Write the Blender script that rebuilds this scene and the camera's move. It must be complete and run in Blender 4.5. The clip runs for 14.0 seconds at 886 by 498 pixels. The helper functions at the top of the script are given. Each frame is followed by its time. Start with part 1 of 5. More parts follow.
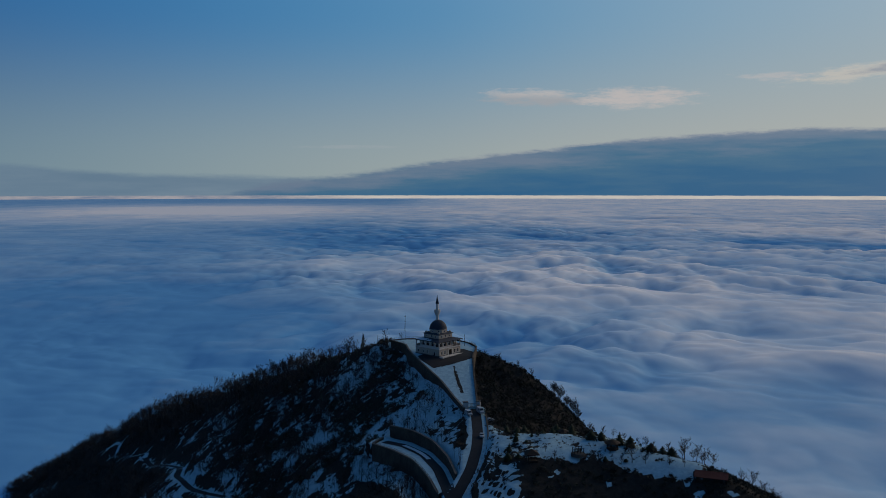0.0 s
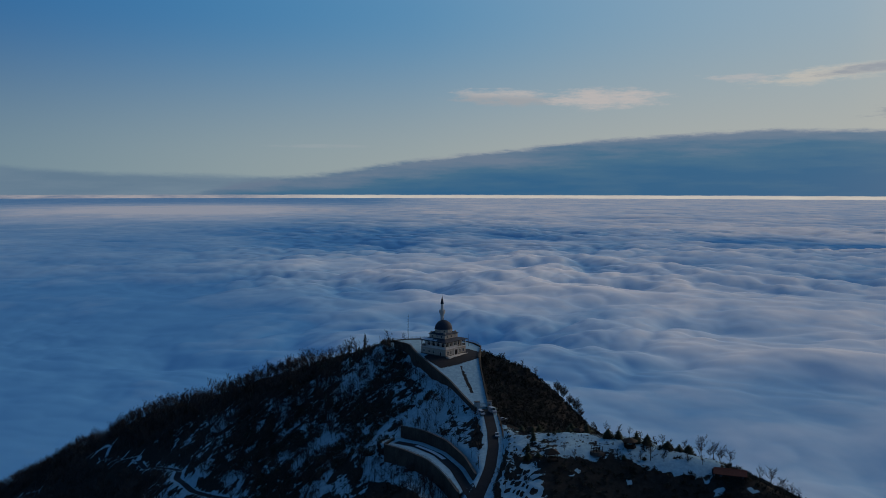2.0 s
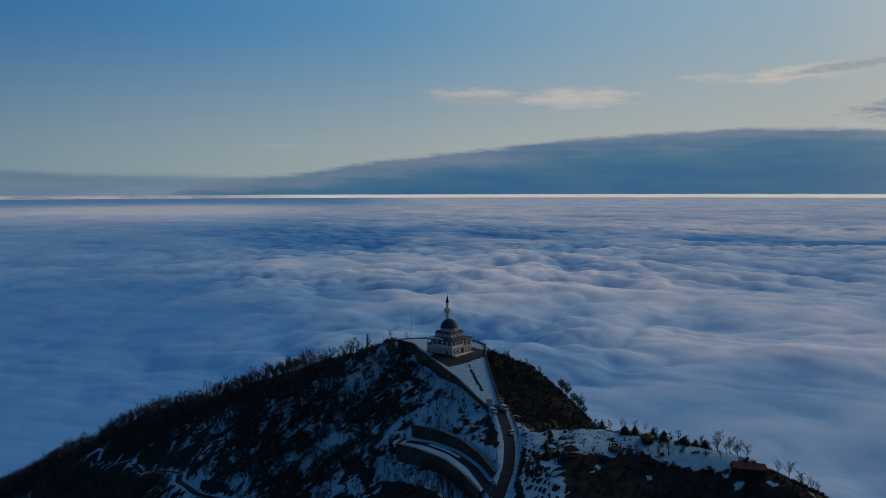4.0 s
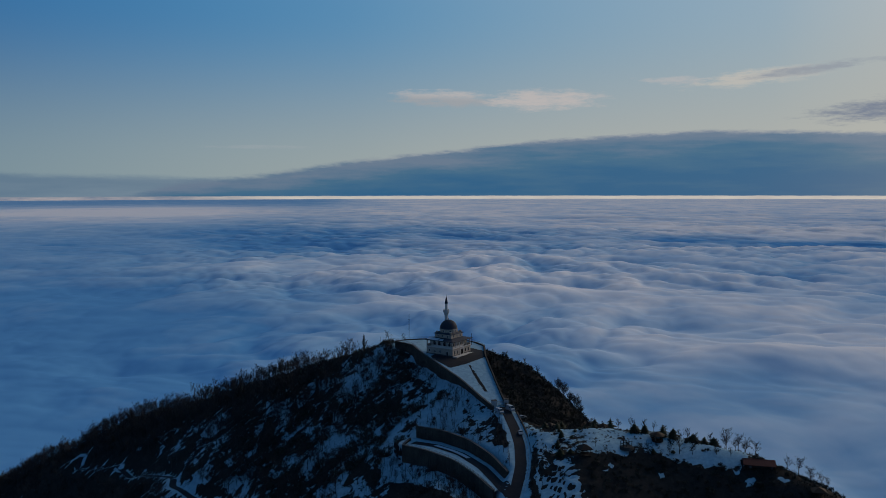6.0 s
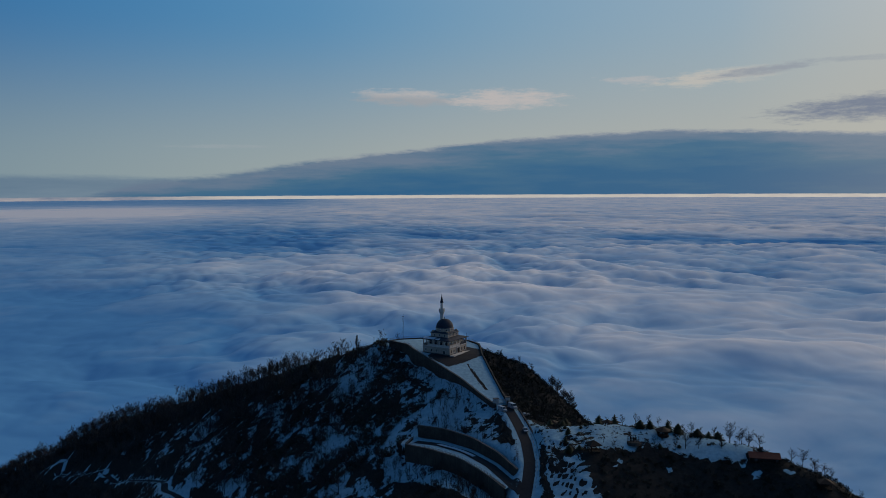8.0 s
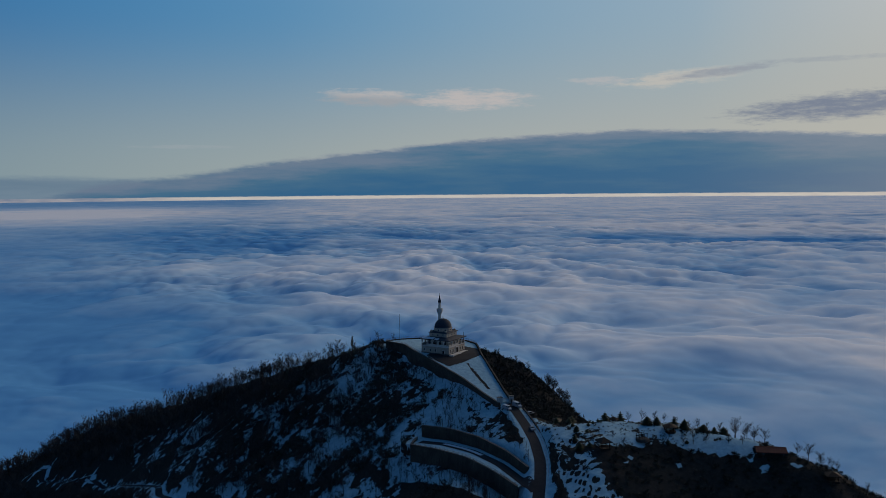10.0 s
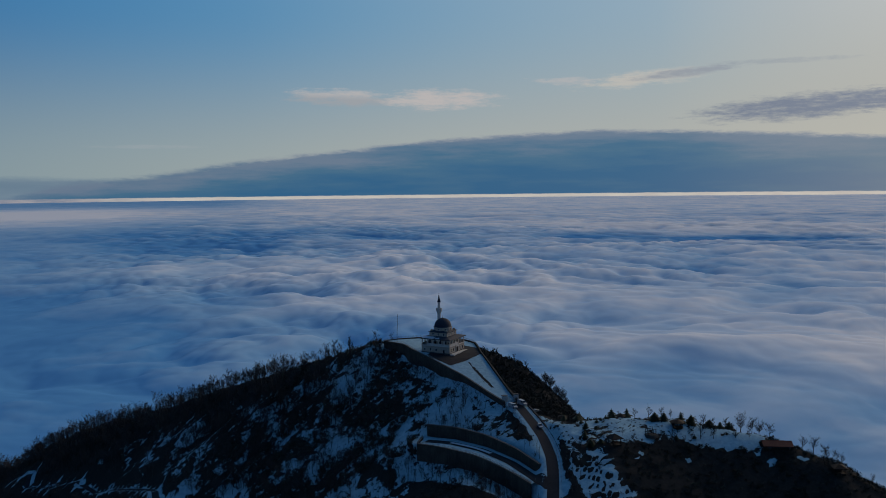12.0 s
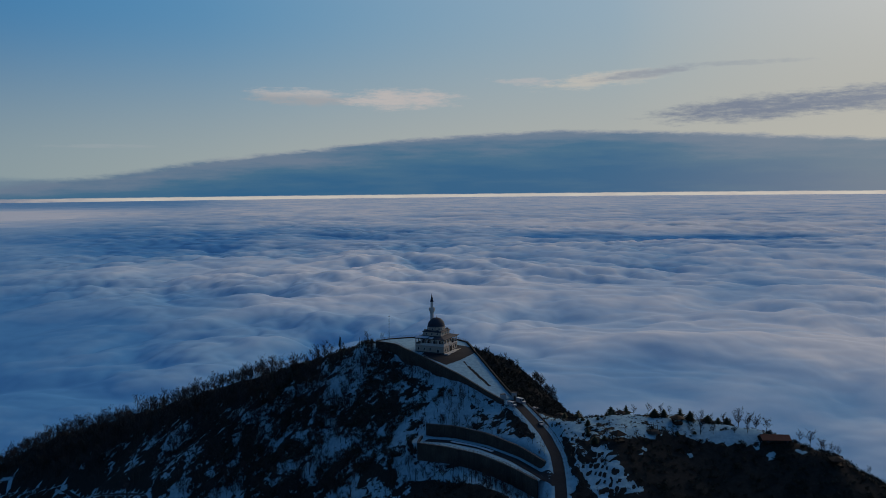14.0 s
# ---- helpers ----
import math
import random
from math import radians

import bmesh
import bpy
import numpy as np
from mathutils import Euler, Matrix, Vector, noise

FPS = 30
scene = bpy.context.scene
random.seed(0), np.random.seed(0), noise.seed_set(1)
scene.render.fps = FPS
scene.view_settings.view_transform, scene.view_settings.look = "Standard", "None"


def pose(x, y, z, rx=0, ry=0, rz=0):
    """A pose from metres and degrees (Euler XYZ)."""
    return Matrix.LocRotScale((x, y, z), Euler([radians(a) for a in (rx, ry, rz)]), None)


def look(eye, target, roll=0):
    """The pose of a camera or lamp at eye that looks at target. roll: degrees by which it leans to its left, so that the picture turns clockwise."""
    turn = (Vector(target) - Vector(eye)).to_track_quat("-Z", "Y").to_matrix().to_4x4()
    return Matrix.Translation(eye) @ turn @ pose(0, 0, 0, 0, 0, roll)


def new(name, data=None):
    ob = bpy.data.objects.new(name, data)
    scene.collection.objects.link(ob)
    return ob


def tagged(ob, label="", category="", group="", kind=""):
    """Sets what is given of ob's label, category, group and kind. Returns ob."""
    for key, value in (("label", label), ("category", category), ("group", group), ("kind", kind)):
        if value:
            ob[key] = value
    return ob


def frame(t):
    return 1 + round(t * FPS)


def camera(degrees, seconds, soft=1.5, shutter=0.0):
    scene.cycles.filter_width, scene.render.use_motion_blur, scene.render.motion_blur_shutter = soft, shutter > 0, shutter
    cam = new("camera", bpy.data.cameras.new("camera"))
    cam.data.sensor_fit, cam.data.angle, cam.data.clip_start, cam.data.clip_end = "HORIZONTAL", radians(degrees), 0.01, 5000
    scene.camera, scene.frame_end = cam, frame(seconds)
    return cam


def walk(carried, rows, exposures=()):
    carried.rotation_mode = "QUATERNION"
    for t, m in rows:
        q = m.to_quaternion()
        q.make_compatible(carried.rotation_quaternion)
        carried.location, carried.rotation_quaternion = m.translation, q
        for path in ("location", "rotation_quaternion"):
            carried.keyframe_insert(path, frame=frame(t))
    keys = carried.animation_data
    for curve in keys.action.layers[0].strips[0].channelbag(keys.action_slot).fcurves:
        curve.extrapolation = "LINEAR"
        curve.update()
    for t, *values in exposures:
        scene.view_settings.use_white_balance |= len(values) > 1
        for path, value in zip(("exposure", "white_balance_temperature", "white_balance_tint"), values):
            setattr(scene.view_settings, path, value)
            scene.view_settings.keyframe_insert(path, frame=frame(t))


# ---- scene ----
cam = camera(56.8, 14.0, 0.65)
PATH = [
    (0, (-10.4, 0.491, 91.238), (-10.356, 2.485, 91.092), -0.0),
    (0.5, (-15.386, 0.124, 91.474), (-15.324, 2.118, 91.327), 0.0),
    (1, (-19.977, 0.267, 91.591), (-19.898, 2.26, 91.444), 0.1),
    (1.5, (-24.636, 0.283, 91.678), (-24.54, 2.275, 91.53), 0.0),
    (2, (-29.697, 0.383, 91.696), (-29.583, 2.374, 91.549), 0.1),
    (2.5, (-34.043, 0.757, 91.585), (-33.914, 2.747, 91.437), 0.0),
    (5, (-56.516, 2.315, 91.34), (-56.301, 4.298, 91.193), -0.1),
    (5.5, (-61.126, 2.895, 91.302), (-60.89, 4.876, 91.156), -0.1),
    (6, (-65.519, 3.152, 91.136), (-65.262, 5.13, 90.991), -0.1),
    (6.5, (-69.972, 3.514, 91.203), (-69.694, 5.489, 91.057), -0.2),
    (7, (-74.653, 3.851, 91.197), (-74.352, 5.823, 91.051), -0.2),
    (7.5, (-78.806, 4.526, 91.037), (-78.484, 6.495, 90.891), -0.2),
    (8, (-83.39, 5.285, 91.175), (-83.046, 7.249, 91.028), -0.3),
    (10.5, (-104.935, 8.739, 91.205), (-104.494, 10.684, 91.058), -0.5),
    (11, (-109.495, 9.377, 91.219), (-109.035, 11.318, 91.072), -0.5),
    (11.5, (-113.872, 9.959, 91.144), (-113.394, 11.896, 90.997), -0.5),
    (12, (-118.274, 10.596, 91.302), (-117.776, 12.528, 91.154), -0.6),
    (12.5, (-122.796, 11.491, 91.393), (-122.276, 13.416, 91.245), -0.5),
    (13, (-127.27, 12.356, 91.594), (-126.727, 14.275, 91.445), -0.6),
    (13.5, (-131.388, 13.111, 91.669), (-130.824, 15.023, 91.52), -0.7),
    (14, (-136.242, 14.156, 91.484), (-135.653, 16.062, 91.335), -0.6),
]
walk(cam, [(t, look(eye, target, roll)) for t, eye, target, roll in PATH])


# ---- light ----
SUN_AZ, SUN_EL = 56.0, 20.0          # degrees clockwise from +y, and above the horizon


class Nodes:
    """Small helper to chain shader nodes."""

    def __init__(self, tree):
        self.t = tree

    def add(self, kind, *values, **props):
        n = self.t.nodes.new(kind)
        for k, v in props.items():
            setattr(n, k, v)
        for k, v in enumerate(values):
            self.put(n.inputs[k], v)
        return n

    def put(self, socket, v):
        if v is None:
            return
        if isinstance(v, bpy.types.NodeSocket):
            self.t.links.new(v, socket)
        else:
            socket.default_value = v

    def m(self, op, a, b=None, c=None, clamp=False):
        n = self.add("ShaderNodeMath", a, b, c, operation=op)
        n.use_clamp = clamp
        return n.outputs[0]

    def step(self, v, lo, hi, a=0.0, b=1.0):
        n = self.add("ShaderNodeMapRange", interpolation_type="SMOOTHSTEP")
        for k, x in enumerate((v, lo, hi, a, b)):
            self.put(n.inputs[k], x)
        return n.outputs[0]

    def mix(self, f, a, b, blend="MIX"):
        n = self.t.nodes.new("ShaderNodeMix")
        n.data_type, n.blend_type = "RGBA", blend
        self.put(n.inputs[0], f), self.put(n.inputs[6], a), self.put(n.inputs[7], b)
        return n.outputs[2]

    def noise(self, vec, scale, detail=4.0, rough=0.55, lac=2.0):
        n = self.t.nodes.new("ShaderNodeTexNoise")
        self.put(n.inputs["Vector"], vec)
        n.inputs["Scale"].default_value, n.inputs["Detail"].default_value = scale, detail
        n.inputs["Roughness"].default_value, n.inputs["Lacunarity"].default_value = rough, lac
        return n.outputs[0]

    def ramp(self, f, stops, kind="LINEAR"):
        n = self.t.nodes.new("ShaderNodeValToRGB")
        n.color_ramp.interpolation = kind
        self.put(n.inputs[0], f)
        while len(n.color_ramp.elements) < len(stops):
            n.color_ramp.elements.new(0.5)
        for e, (p, c) in zip(n.color_ramp.elements, stops):
            e.position, e.color = p, (*c, 1) if len(c) == 3 else c
        return n.outputs[0]

    def xyz(self, x=0.0, y=0.0, z=0.0):
        n = self.t.nodes.new("ShaderNodeCombineXYZ")
        self.put(n.inputs[0], x), self.put(n.inputs[1], y), self.put(n.inputs[2], z)
        return n.outputs[0]


def build_world():
    w = bpy.data.worlds.new("dusk_sky")
    scene.world = w
    w.use_nodes = True
    t = w.node_tree
    t.nodes.clear()
    n = Nodes(t)
    way = n.add("ShaderNodeTexCoord").outputs["Generated"]
    sep = n.add("ShaderNodeSeparateXYZ", way)
    el = n.m("MULTIPLY", n.m("ARCSINE", sep.outputs[2]), 57.2958)
    az = n.m("MULTIPLY", n.m("ARCTAN2", sep.outputs[0], sep.outputs[1]), 57.2958)
    sky = n.add("ShaderNodeTexSky", sky_type="NISHITA", sun_disc=False, sun_elevation=radians(SUN_EL),
                sun_rotation=radians(SUN_AZ), altitude=1200.0, air_density=1.0, dust_density=1.5, ozone_density=3.0)
    # the wide glow on the sun's side: q runs from 0 opposite to 1 below the sun
    sa = radians(52.0)
    flat = n.m("SQRT", n.m("ADD", n.m("ADD", n.m("MULTIPLY", sep.outputs[0], sep.outputs[0]), n.m("MULTIPLY", sep.outputs[1], sep.outputs[1])), 1e-5))
    c = n.m("DIVIDE", n.m("ADD", n.m("MULTIPLY", sep.outputs[0], math.sin(sa)), n.m("MULTIPLY", sep.outputs[1], math.cos(sa))), flat)
    q = n.m("MULTIPLY_ADD", c, 0.5, 0.5)
    upper = n.ramp(q, [(0.0, (0.008, 0.035, 0.11)), (0.45, (0.010, 0.067, 0.205)), (0.6, (0.013, 0.11, 0.305)), (0.815, (0.052, 0.235, 0.435)), (0.96, (0.26, 0.37, 0.43)), (0.996, (0.43, 0.42, 0.38))], "B_SPLINE")
    lower = n.ramp(q, [(0.0, (0.03, 0.06, 0.12)), (0.45, (0.08, 0.14, 0.20)), (0.6, (0.155, 0.25, 0.315)), (0.815, (0.315, 0.37, 0.37)), (0.96, (0.43, 0.425, 0.385)), (0.996, (0.44, 0.43, 0.385))], "B_SPLINE")
    col = n.mix(n.step(el, 0.5, 12.5), lower, upper)
    col = n.mix(n.step(el, 11.0, 50.0), col, n.ramp(q, [(0.15, (0.02, 0.085, 0.22)), (0.85, (0.052, 0.185, 0.365))]))
    streak = n.noise(n.xyz(n.m("MULTIPLY", az, 0.12), n.m("MULTIPLY", el, 0.9), 3.0), 1.0, 6.0, 0.55)
    fine = n.noise(n.xyz(n.m("MULTIPLY", az, 0.5), n.m("MULTIPLY", el, 2.6), 1.0), 1.0, 6.0, 0.6)
    tiny = n.noise(n.xyz(n.m("MULTIPLY", az, 1.9), n.m("MULTIPLY", el, 7.5), 5.0), 1.0, 5.0, 0.65)
    ragged = n.m("ADD", n.m("SUBTRACT", fine, 0.5), n.m("MULTIPLY", n.m("SUBTRACT", tiny, 0.5), 0.5))

    # pale haze layer, then the long dark bank that thins out to one side
    def edge(stops, rag):
        line = n.ramp(n.m("DIVIDE", n.m("ADD", az, 30.0), 100.0), [((x + 30) / 100, ((y + 1) / 5,) * 3) for x, y in stops])
        return n.m("ADD", n.m("MULTIPLY_ADD", line, 5.0, -1.0), n.m("MULTIPLY", ragged, rag))

    haze_top = edge([(-30, 2.0), (-24, 1.35), (-20, 1.05), (-10, 0.9), (-4, 0.65), (6, 0.1)], 0.35)
    haze = n.step(n.m("SUBTRACT", haze_top, el), -0.15, 0.35)
    haze = n.m("MULTIPLY", haze, n.step(el, 9.0, 0.3))
    col = n.mix(n.m("MULTIPLY", haze, 0.75), col, n.ramp(streak, [(0.35, (0.09, 0.16, 0.25)), (0.7, (0.14, 0.21, 0.29))]))
    top = edge([(-14, -0.4), (-10.6, 0.62), (-5, 1.12), (-2.7, 1.5), (0.4, 1.98), (8.4, 2.8), (14.4, 3.42), (20.4, 3.72), (25, 3.9), (32.6, 3.66), (45, 2.85), (62, 2.0)], 0.55)
    depth = n.m("SUBTRACT", top, el)
    bank = n.step(depth, -0.1, n.step(az, -10.0, 14.0, 0.5, 0.2))
    tone = n.m("ADD", n.m("MULTIPLY", n.step(depth, 0.0, 2.8), 0.6), n.m("MULTIPLY", n.m("SUBTRACT", streak, 0.5), 1.1))
    bank_col = n.ramp(tone, [(0.0, (0.13, 0.185, 0.265)), (0.3, (0.05, 0.138, 0.238)), (0.65, (0.02, 0.108, 0.232))])
    bank_col = n.mix(n.step(az, 26.0, 52.0), bank_col, n.mix(0.5, bank_col, (0.22, 0.25, 0.29, 1)))
    fringe = n.m("MULTIPLY", n.step(depth, 0.32, 0.06), n.step(az, -8.0, 4.0))
    bank_col = n.mix(n.m("MULTIPLY", fringe, 0.45), bank_col, (0.34, 0.35, 0.38, 1))
    col = n.mix(bank, col, bank_col)

    def blob(col, a, e, w, h, slope, rag, colour, strength=1.0, shade=None):
        u = n.m("SUBTRACT", az, a)
        v = n.m("SUBTRACT", n.m("SUBTRACT", el, e), n.m("MULTIPLY", u, slope))
        r = n.m("ADD", n.m("POWER", n.m("DIVIDE", u, w), 2.0), n.m("POWER", n.m("DIVIDE", v, h), 2.0))
        k = n.m("ADD", n.m("SUBTRACT", 1.0, r), n.m("MULTIPLY", ragged, rag))
        mask = n.m("MULTIPLY", n.step(k, -0.15, 1.15), strength)
        if shade:
            colour = n.mix(n.step(v, -0.25 * h, 0.6 * h), shade, colour)
        return n.mix(mask, col, colour)

    pale, grey, dusk = (0.47, 0.44, 0.43, 1), (0.24, 0.27, 0.32, 1), (0.17, 0.2, 0.27, 1)
    col = blob(col, 7.6, 6.22, 4.2, 0.68, -0.03, 2.4, pale, 0.9, (0.33, 0.34, 0.36, 1))
    col = blob(col, 14.4, 6.1, 4.2, 0.84, 0.0, 2.4, pale, 1.0)
    col = blob(col, -5.0, 2.9, 4.0, 0.16, 0.0, 2.5, (0.33, 0.37, 0.40, 1), 0.4)
    col = blob(col, 23.5, 7.15, 3.0, 0.3, -0.03, 3.0, pale, 0.6)
    col = blob(col, 28.4, 7.2, 4.8, 0.6, 0.085, 2.6, (0.50, 0.47, 0.42, 1), 0.85)
    col = blob(col, 31.0, 7.45, 3.6, 0.34, 0.085, 2.6, grey, 0.8)
    col = blob(col, 37.0, 7.85, 5.0, 0.2, -0.01, 2.6, grey, 0.45)
    col = blob(col, 38.2, 4.95, 7.6, 0.92, 0.05, 2.2, dusk, 1.0)
    col = blob(col, 46.5, 5.35, 7.0, 1.0, 0.03, 2.0, dusk, 0.9)
    # sunlit clouds at the very rim of the world
    rim = n.mix(n.step(az, -11.0, -4.0), n.ramp(fine, [(0.35, (0.16, 0.2, 0.28)), (0.65, (0.36, 0.34, 0.36))]), n.ramp(fine, [(0.3, (0.44, 0.41, 0.40)), (0.7, (0.56, 0.53, 0.48))]))
    col = n.mix(n.step(n.m("MULTIPLY_ADD", ragged, 0.12, el), -0.40, -0.48), col, rim)
    scaled = n.mix(1.0, col, (GAIN, GAIN, GAIN, 1), "MULTIPLY")
    scaled = n.mix(n.step(el, 4.0, 20.0, 0.02, 0.2), scaled, sky.outputs[0])
    bg = n.add("ShaderNodeBackground", scaled)
    bg.inputs[1].default_value = 0.12
    out = n.add("ShaderNodeOutputWorld")
    t.links.new(bg.outputs[0], out.inputs[0])


GAIN = 1 / 0.12
build_world()
sun_data = bpy.data.lights.new("sun", "SUN")
sun_data.energy, sun_data.angle, sun_data.color = 1.95, radians(55.0), (1.0, 0.74, 0.50)
sun = new("sun", sun_data)
a, e = radians(SUN_AZ), radians(SUN_EL)
sun.matrix_world = look((0, 0, 0), (-math.sin(a) * math.cos(e), -math.cos(a) * math.cos(e), -math.sin(e)))
sun.location = (300, 200, 400)

# ---- materials ----


def material(name):
    m = bpy.data.materials.new(name)
    m.use_nodes = True
    t = m.node_tree
    return m, Nodes(t), t.nodes["Principled BSDF"]


def plain(name, colour, rough=0.8, metal=0.0, scale=2.0, vary=0.25, bump=0.0, detail=5.0):
    """A surface with two scales of uneven colour and a little relief."""
    m, n, b = material(name)
    pos = n.add("ShaderNodeTexCoord").outputs["Object"]
    f = n.m("ADD", n.m("MULTIPLY", n.noise(pos, scale, detail), 0.6), n.m("MULTIPLY", n.noise(pos, scale * 0.17, 3.0), 0.4))
    lo = tuple(c * (1 - vary) for c in colour)
    hi = tuple(min(1, c * (1 + vary)) for c in colour)
    n.put(b.inputs["Base Color"], n.ramp(f, [(0.3, lo), (0.7, hi)]))
    b.inputs["Roughness"].default_value, b.inputs["Metallic"].default_value = rough, metal
    b.inputs["Specular IOR Level"].default_value = 0.5 if rough < 0.6 else 0.12
    if bump:
        h = n.add("ShaderNodeBump", bump, 0.05)
        n.put(h.inputs["Height"], f)
        t_ = m.node_tree
        t_.links.new(h.outputs[0], b.inputs["Normal"])
    return m


def ground_material():
    m, n, b = material("hillside_soil_and_snow")
    pos = n.add("ShaderNodeTexCoord").outputs["Object"]
    cover = n.add("ShaderNodeAttribute", attribute_name="snow").outputs["Fac"]
    f = n.m("ADD", n.m("MULTIPLY", n.noise(pos, 0.12, 8.0, 0.70), 0.55), n.m("MULTIPLY", n.noise(pos, 0.04, 3.0), 0.45))
    f = n.step(f, 0.33, 0.67)
    edge = n.m("SUBTRACT", n.m("MULTIPLY_ADD", cover, 1.1, f), 1.08)
    mask = n.step(edge, -0.012, 0.028)
    soil = n.ramp(n.noise(pos, 0.7, 8.0, 0.7), [(0.3, (0.016, 0.0155, 0.0145)), (0.55, (0.026, 0.025, 0.023)), (0.75, (0.038, 0.036, 0.033))])
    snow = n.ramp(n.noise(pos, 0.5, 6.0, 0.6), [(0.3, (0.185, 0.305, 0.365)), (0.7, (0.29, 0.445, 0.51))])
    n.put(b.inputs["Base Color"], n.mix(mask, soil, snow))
    b.inputs["Roughness"].default_value, b.inputs["Specular IOR Level"].default_value = 0.95, 0.03
    h = n.add("ShaderNodeBump", 0.6, 0.6)
    n.put(h.inputs["Height"], n.m("ADD", n.m("MULTIPLY", n.noise(pos, 0.9, 6.0, 0.65), 0.7), n.m("MULTIPLY", mask, 0.25)))
    m.node_tree.links.new(h.outputs[0], b.inputs["Normal"])
    return m


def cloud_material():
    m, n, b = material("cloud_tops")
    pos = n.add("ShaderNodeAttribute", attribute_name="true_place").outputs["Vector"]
    # random bluish and pale tones, plus painted light and shade, darker towards the west
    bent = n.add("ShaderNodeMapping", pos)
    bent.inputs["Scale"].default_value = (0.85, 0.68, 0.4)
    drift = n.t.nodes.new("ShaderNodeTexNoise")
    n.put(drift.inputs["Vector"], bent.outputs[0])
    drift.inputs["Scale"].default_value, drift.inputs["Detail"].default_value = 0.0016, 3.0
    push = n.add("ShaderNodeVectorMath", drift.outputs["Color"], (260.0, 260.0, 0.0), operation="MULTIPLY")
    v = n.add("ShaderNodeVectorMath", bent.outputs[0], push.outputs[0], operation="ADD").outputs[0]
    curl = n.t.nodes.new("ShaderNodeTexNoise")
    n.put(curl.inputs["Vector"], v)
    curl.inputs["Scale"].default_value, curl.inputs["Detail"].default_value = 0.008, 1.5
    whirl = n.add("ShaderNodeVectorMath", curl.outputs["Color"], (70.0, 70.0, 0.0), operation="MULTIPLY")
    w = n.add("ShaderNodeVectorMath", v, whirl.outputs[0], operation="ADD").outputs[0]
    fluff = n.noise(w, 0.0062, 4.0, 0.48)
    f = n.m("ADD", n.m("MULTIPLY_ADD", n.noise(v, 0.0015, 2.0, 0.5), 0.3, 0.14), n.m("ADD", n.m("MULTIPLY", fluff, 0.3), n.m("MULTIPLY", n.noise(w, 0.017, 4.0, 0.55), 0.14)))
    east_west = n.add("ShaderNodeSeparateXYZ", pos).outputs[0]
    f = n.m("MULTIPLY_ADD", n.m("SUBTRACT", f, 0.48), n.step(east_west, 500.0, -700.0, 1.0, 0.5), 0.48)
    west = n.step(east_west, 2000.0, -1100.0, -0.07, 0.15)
    f = n.m("ADD", n.m("SUBTRACT", f, west), n.add("ShaderNodeAttribute", attribute_name="painted_light").outputs["Fac"])
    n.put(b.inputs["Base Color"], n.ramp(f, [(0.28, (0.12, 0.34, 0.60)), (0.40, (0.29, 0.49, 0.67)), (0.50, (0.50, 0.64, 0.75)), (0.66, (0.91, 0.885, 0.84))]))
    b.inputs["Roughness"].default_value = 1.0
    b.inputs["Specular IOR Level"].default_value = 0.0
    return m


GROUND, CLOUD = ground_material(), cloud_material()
ASPHALT = plain("old_asphalt", (0.014, 0.0175, 0.022), 0.85, scale=0.8, vary=0.35)
CONCRETE = plain("weathered_concrete", (0.085, 0.084, 0.08), 0.9, scale=0.6, vary=0.45, bump=0.4)
BEIGE = plain("beige_render", (0.345, 0.30, 0.245), 0.85, scale=1.2, vary=0.12)
LEAD = plain("dark_lead_sheet", (0.025, 0.034, 0.048), 0.65, scale=1.5, vary=0.3)

# ---- terrain ----
rng = np.random.default_rng(7)
TABLE = rng.random((256, 256))


def lattice(x, y):
    """Smooth value noise between -1 and 1."""
    xi, yi = np.floor(x).astype(int), np.floor(y).astype(int)
    u, v = x - xi, y - yi
    u, v = u * u * u * (u * (u * 6 - 15) + 10), v * v * v * (v * (v * 6 - 15) + 10)
    g = lambda i, j: TABLE[(xi + i) & 255, (yi + j) & 255]
    return 2 * ((g(0, 0) * (1 - u) + g(1, 0) * u) * (1 - v) + (g(0, 1) * (1 - u) + g(1, 1) * u) * v) - 1


def fbm(x, y, octaves=4, gain=0.5):
    total, amp = 0.0, 1.0
    for k in range(octaves):
        total = total + amp * lattice(x + 17.3 * k, y + 31.7 * k)
        x, y, amp = 0.8 * x * 2 - 0.6 * y * 2, 0.6 * x * 2 + 0.8 * y * 2, amp * gain
    return total


# crests of the mountain: points along each, and how steeply the ground falls off beside it
CRESTS = [
    (0.74, [(-6, 478, -2), (-32, 500, -4), (-72, 530, -20), (-110, 583, -42), (-170, 650, -72), (-235, 720, -102), (-330, 800, -160), (-480, 930, -252)]),
    (0.66, [(-2, 455, -2.5), (10, 410, -8), (14, 388, -13), (17, 352, -19), (8, 310, -28), (-15, 255, -50)]),
    (0.56, [(20, 345, -20), (32, 318, -14), (60, 321, -14.5), (92, 304, -17), (104, 280, -21), (122, 262, -30), (200, 225, -80), (320, 180, -160)]),
    (0.50, [(30, 340, -13.8), (48, 334, -13.4), (75, 326, -15.5)]),
    (1.05, [(12, 470, -1.5), (30, 470, -9.5), (40, 470, -14), (51, 471, -23), (62, 476, -36.5), (73, 478, -47), (83, 480, -54.5), (95, 486, -62), (150, 510, -112), (300, 560, -260)]),
]
TERRACE = -0.6
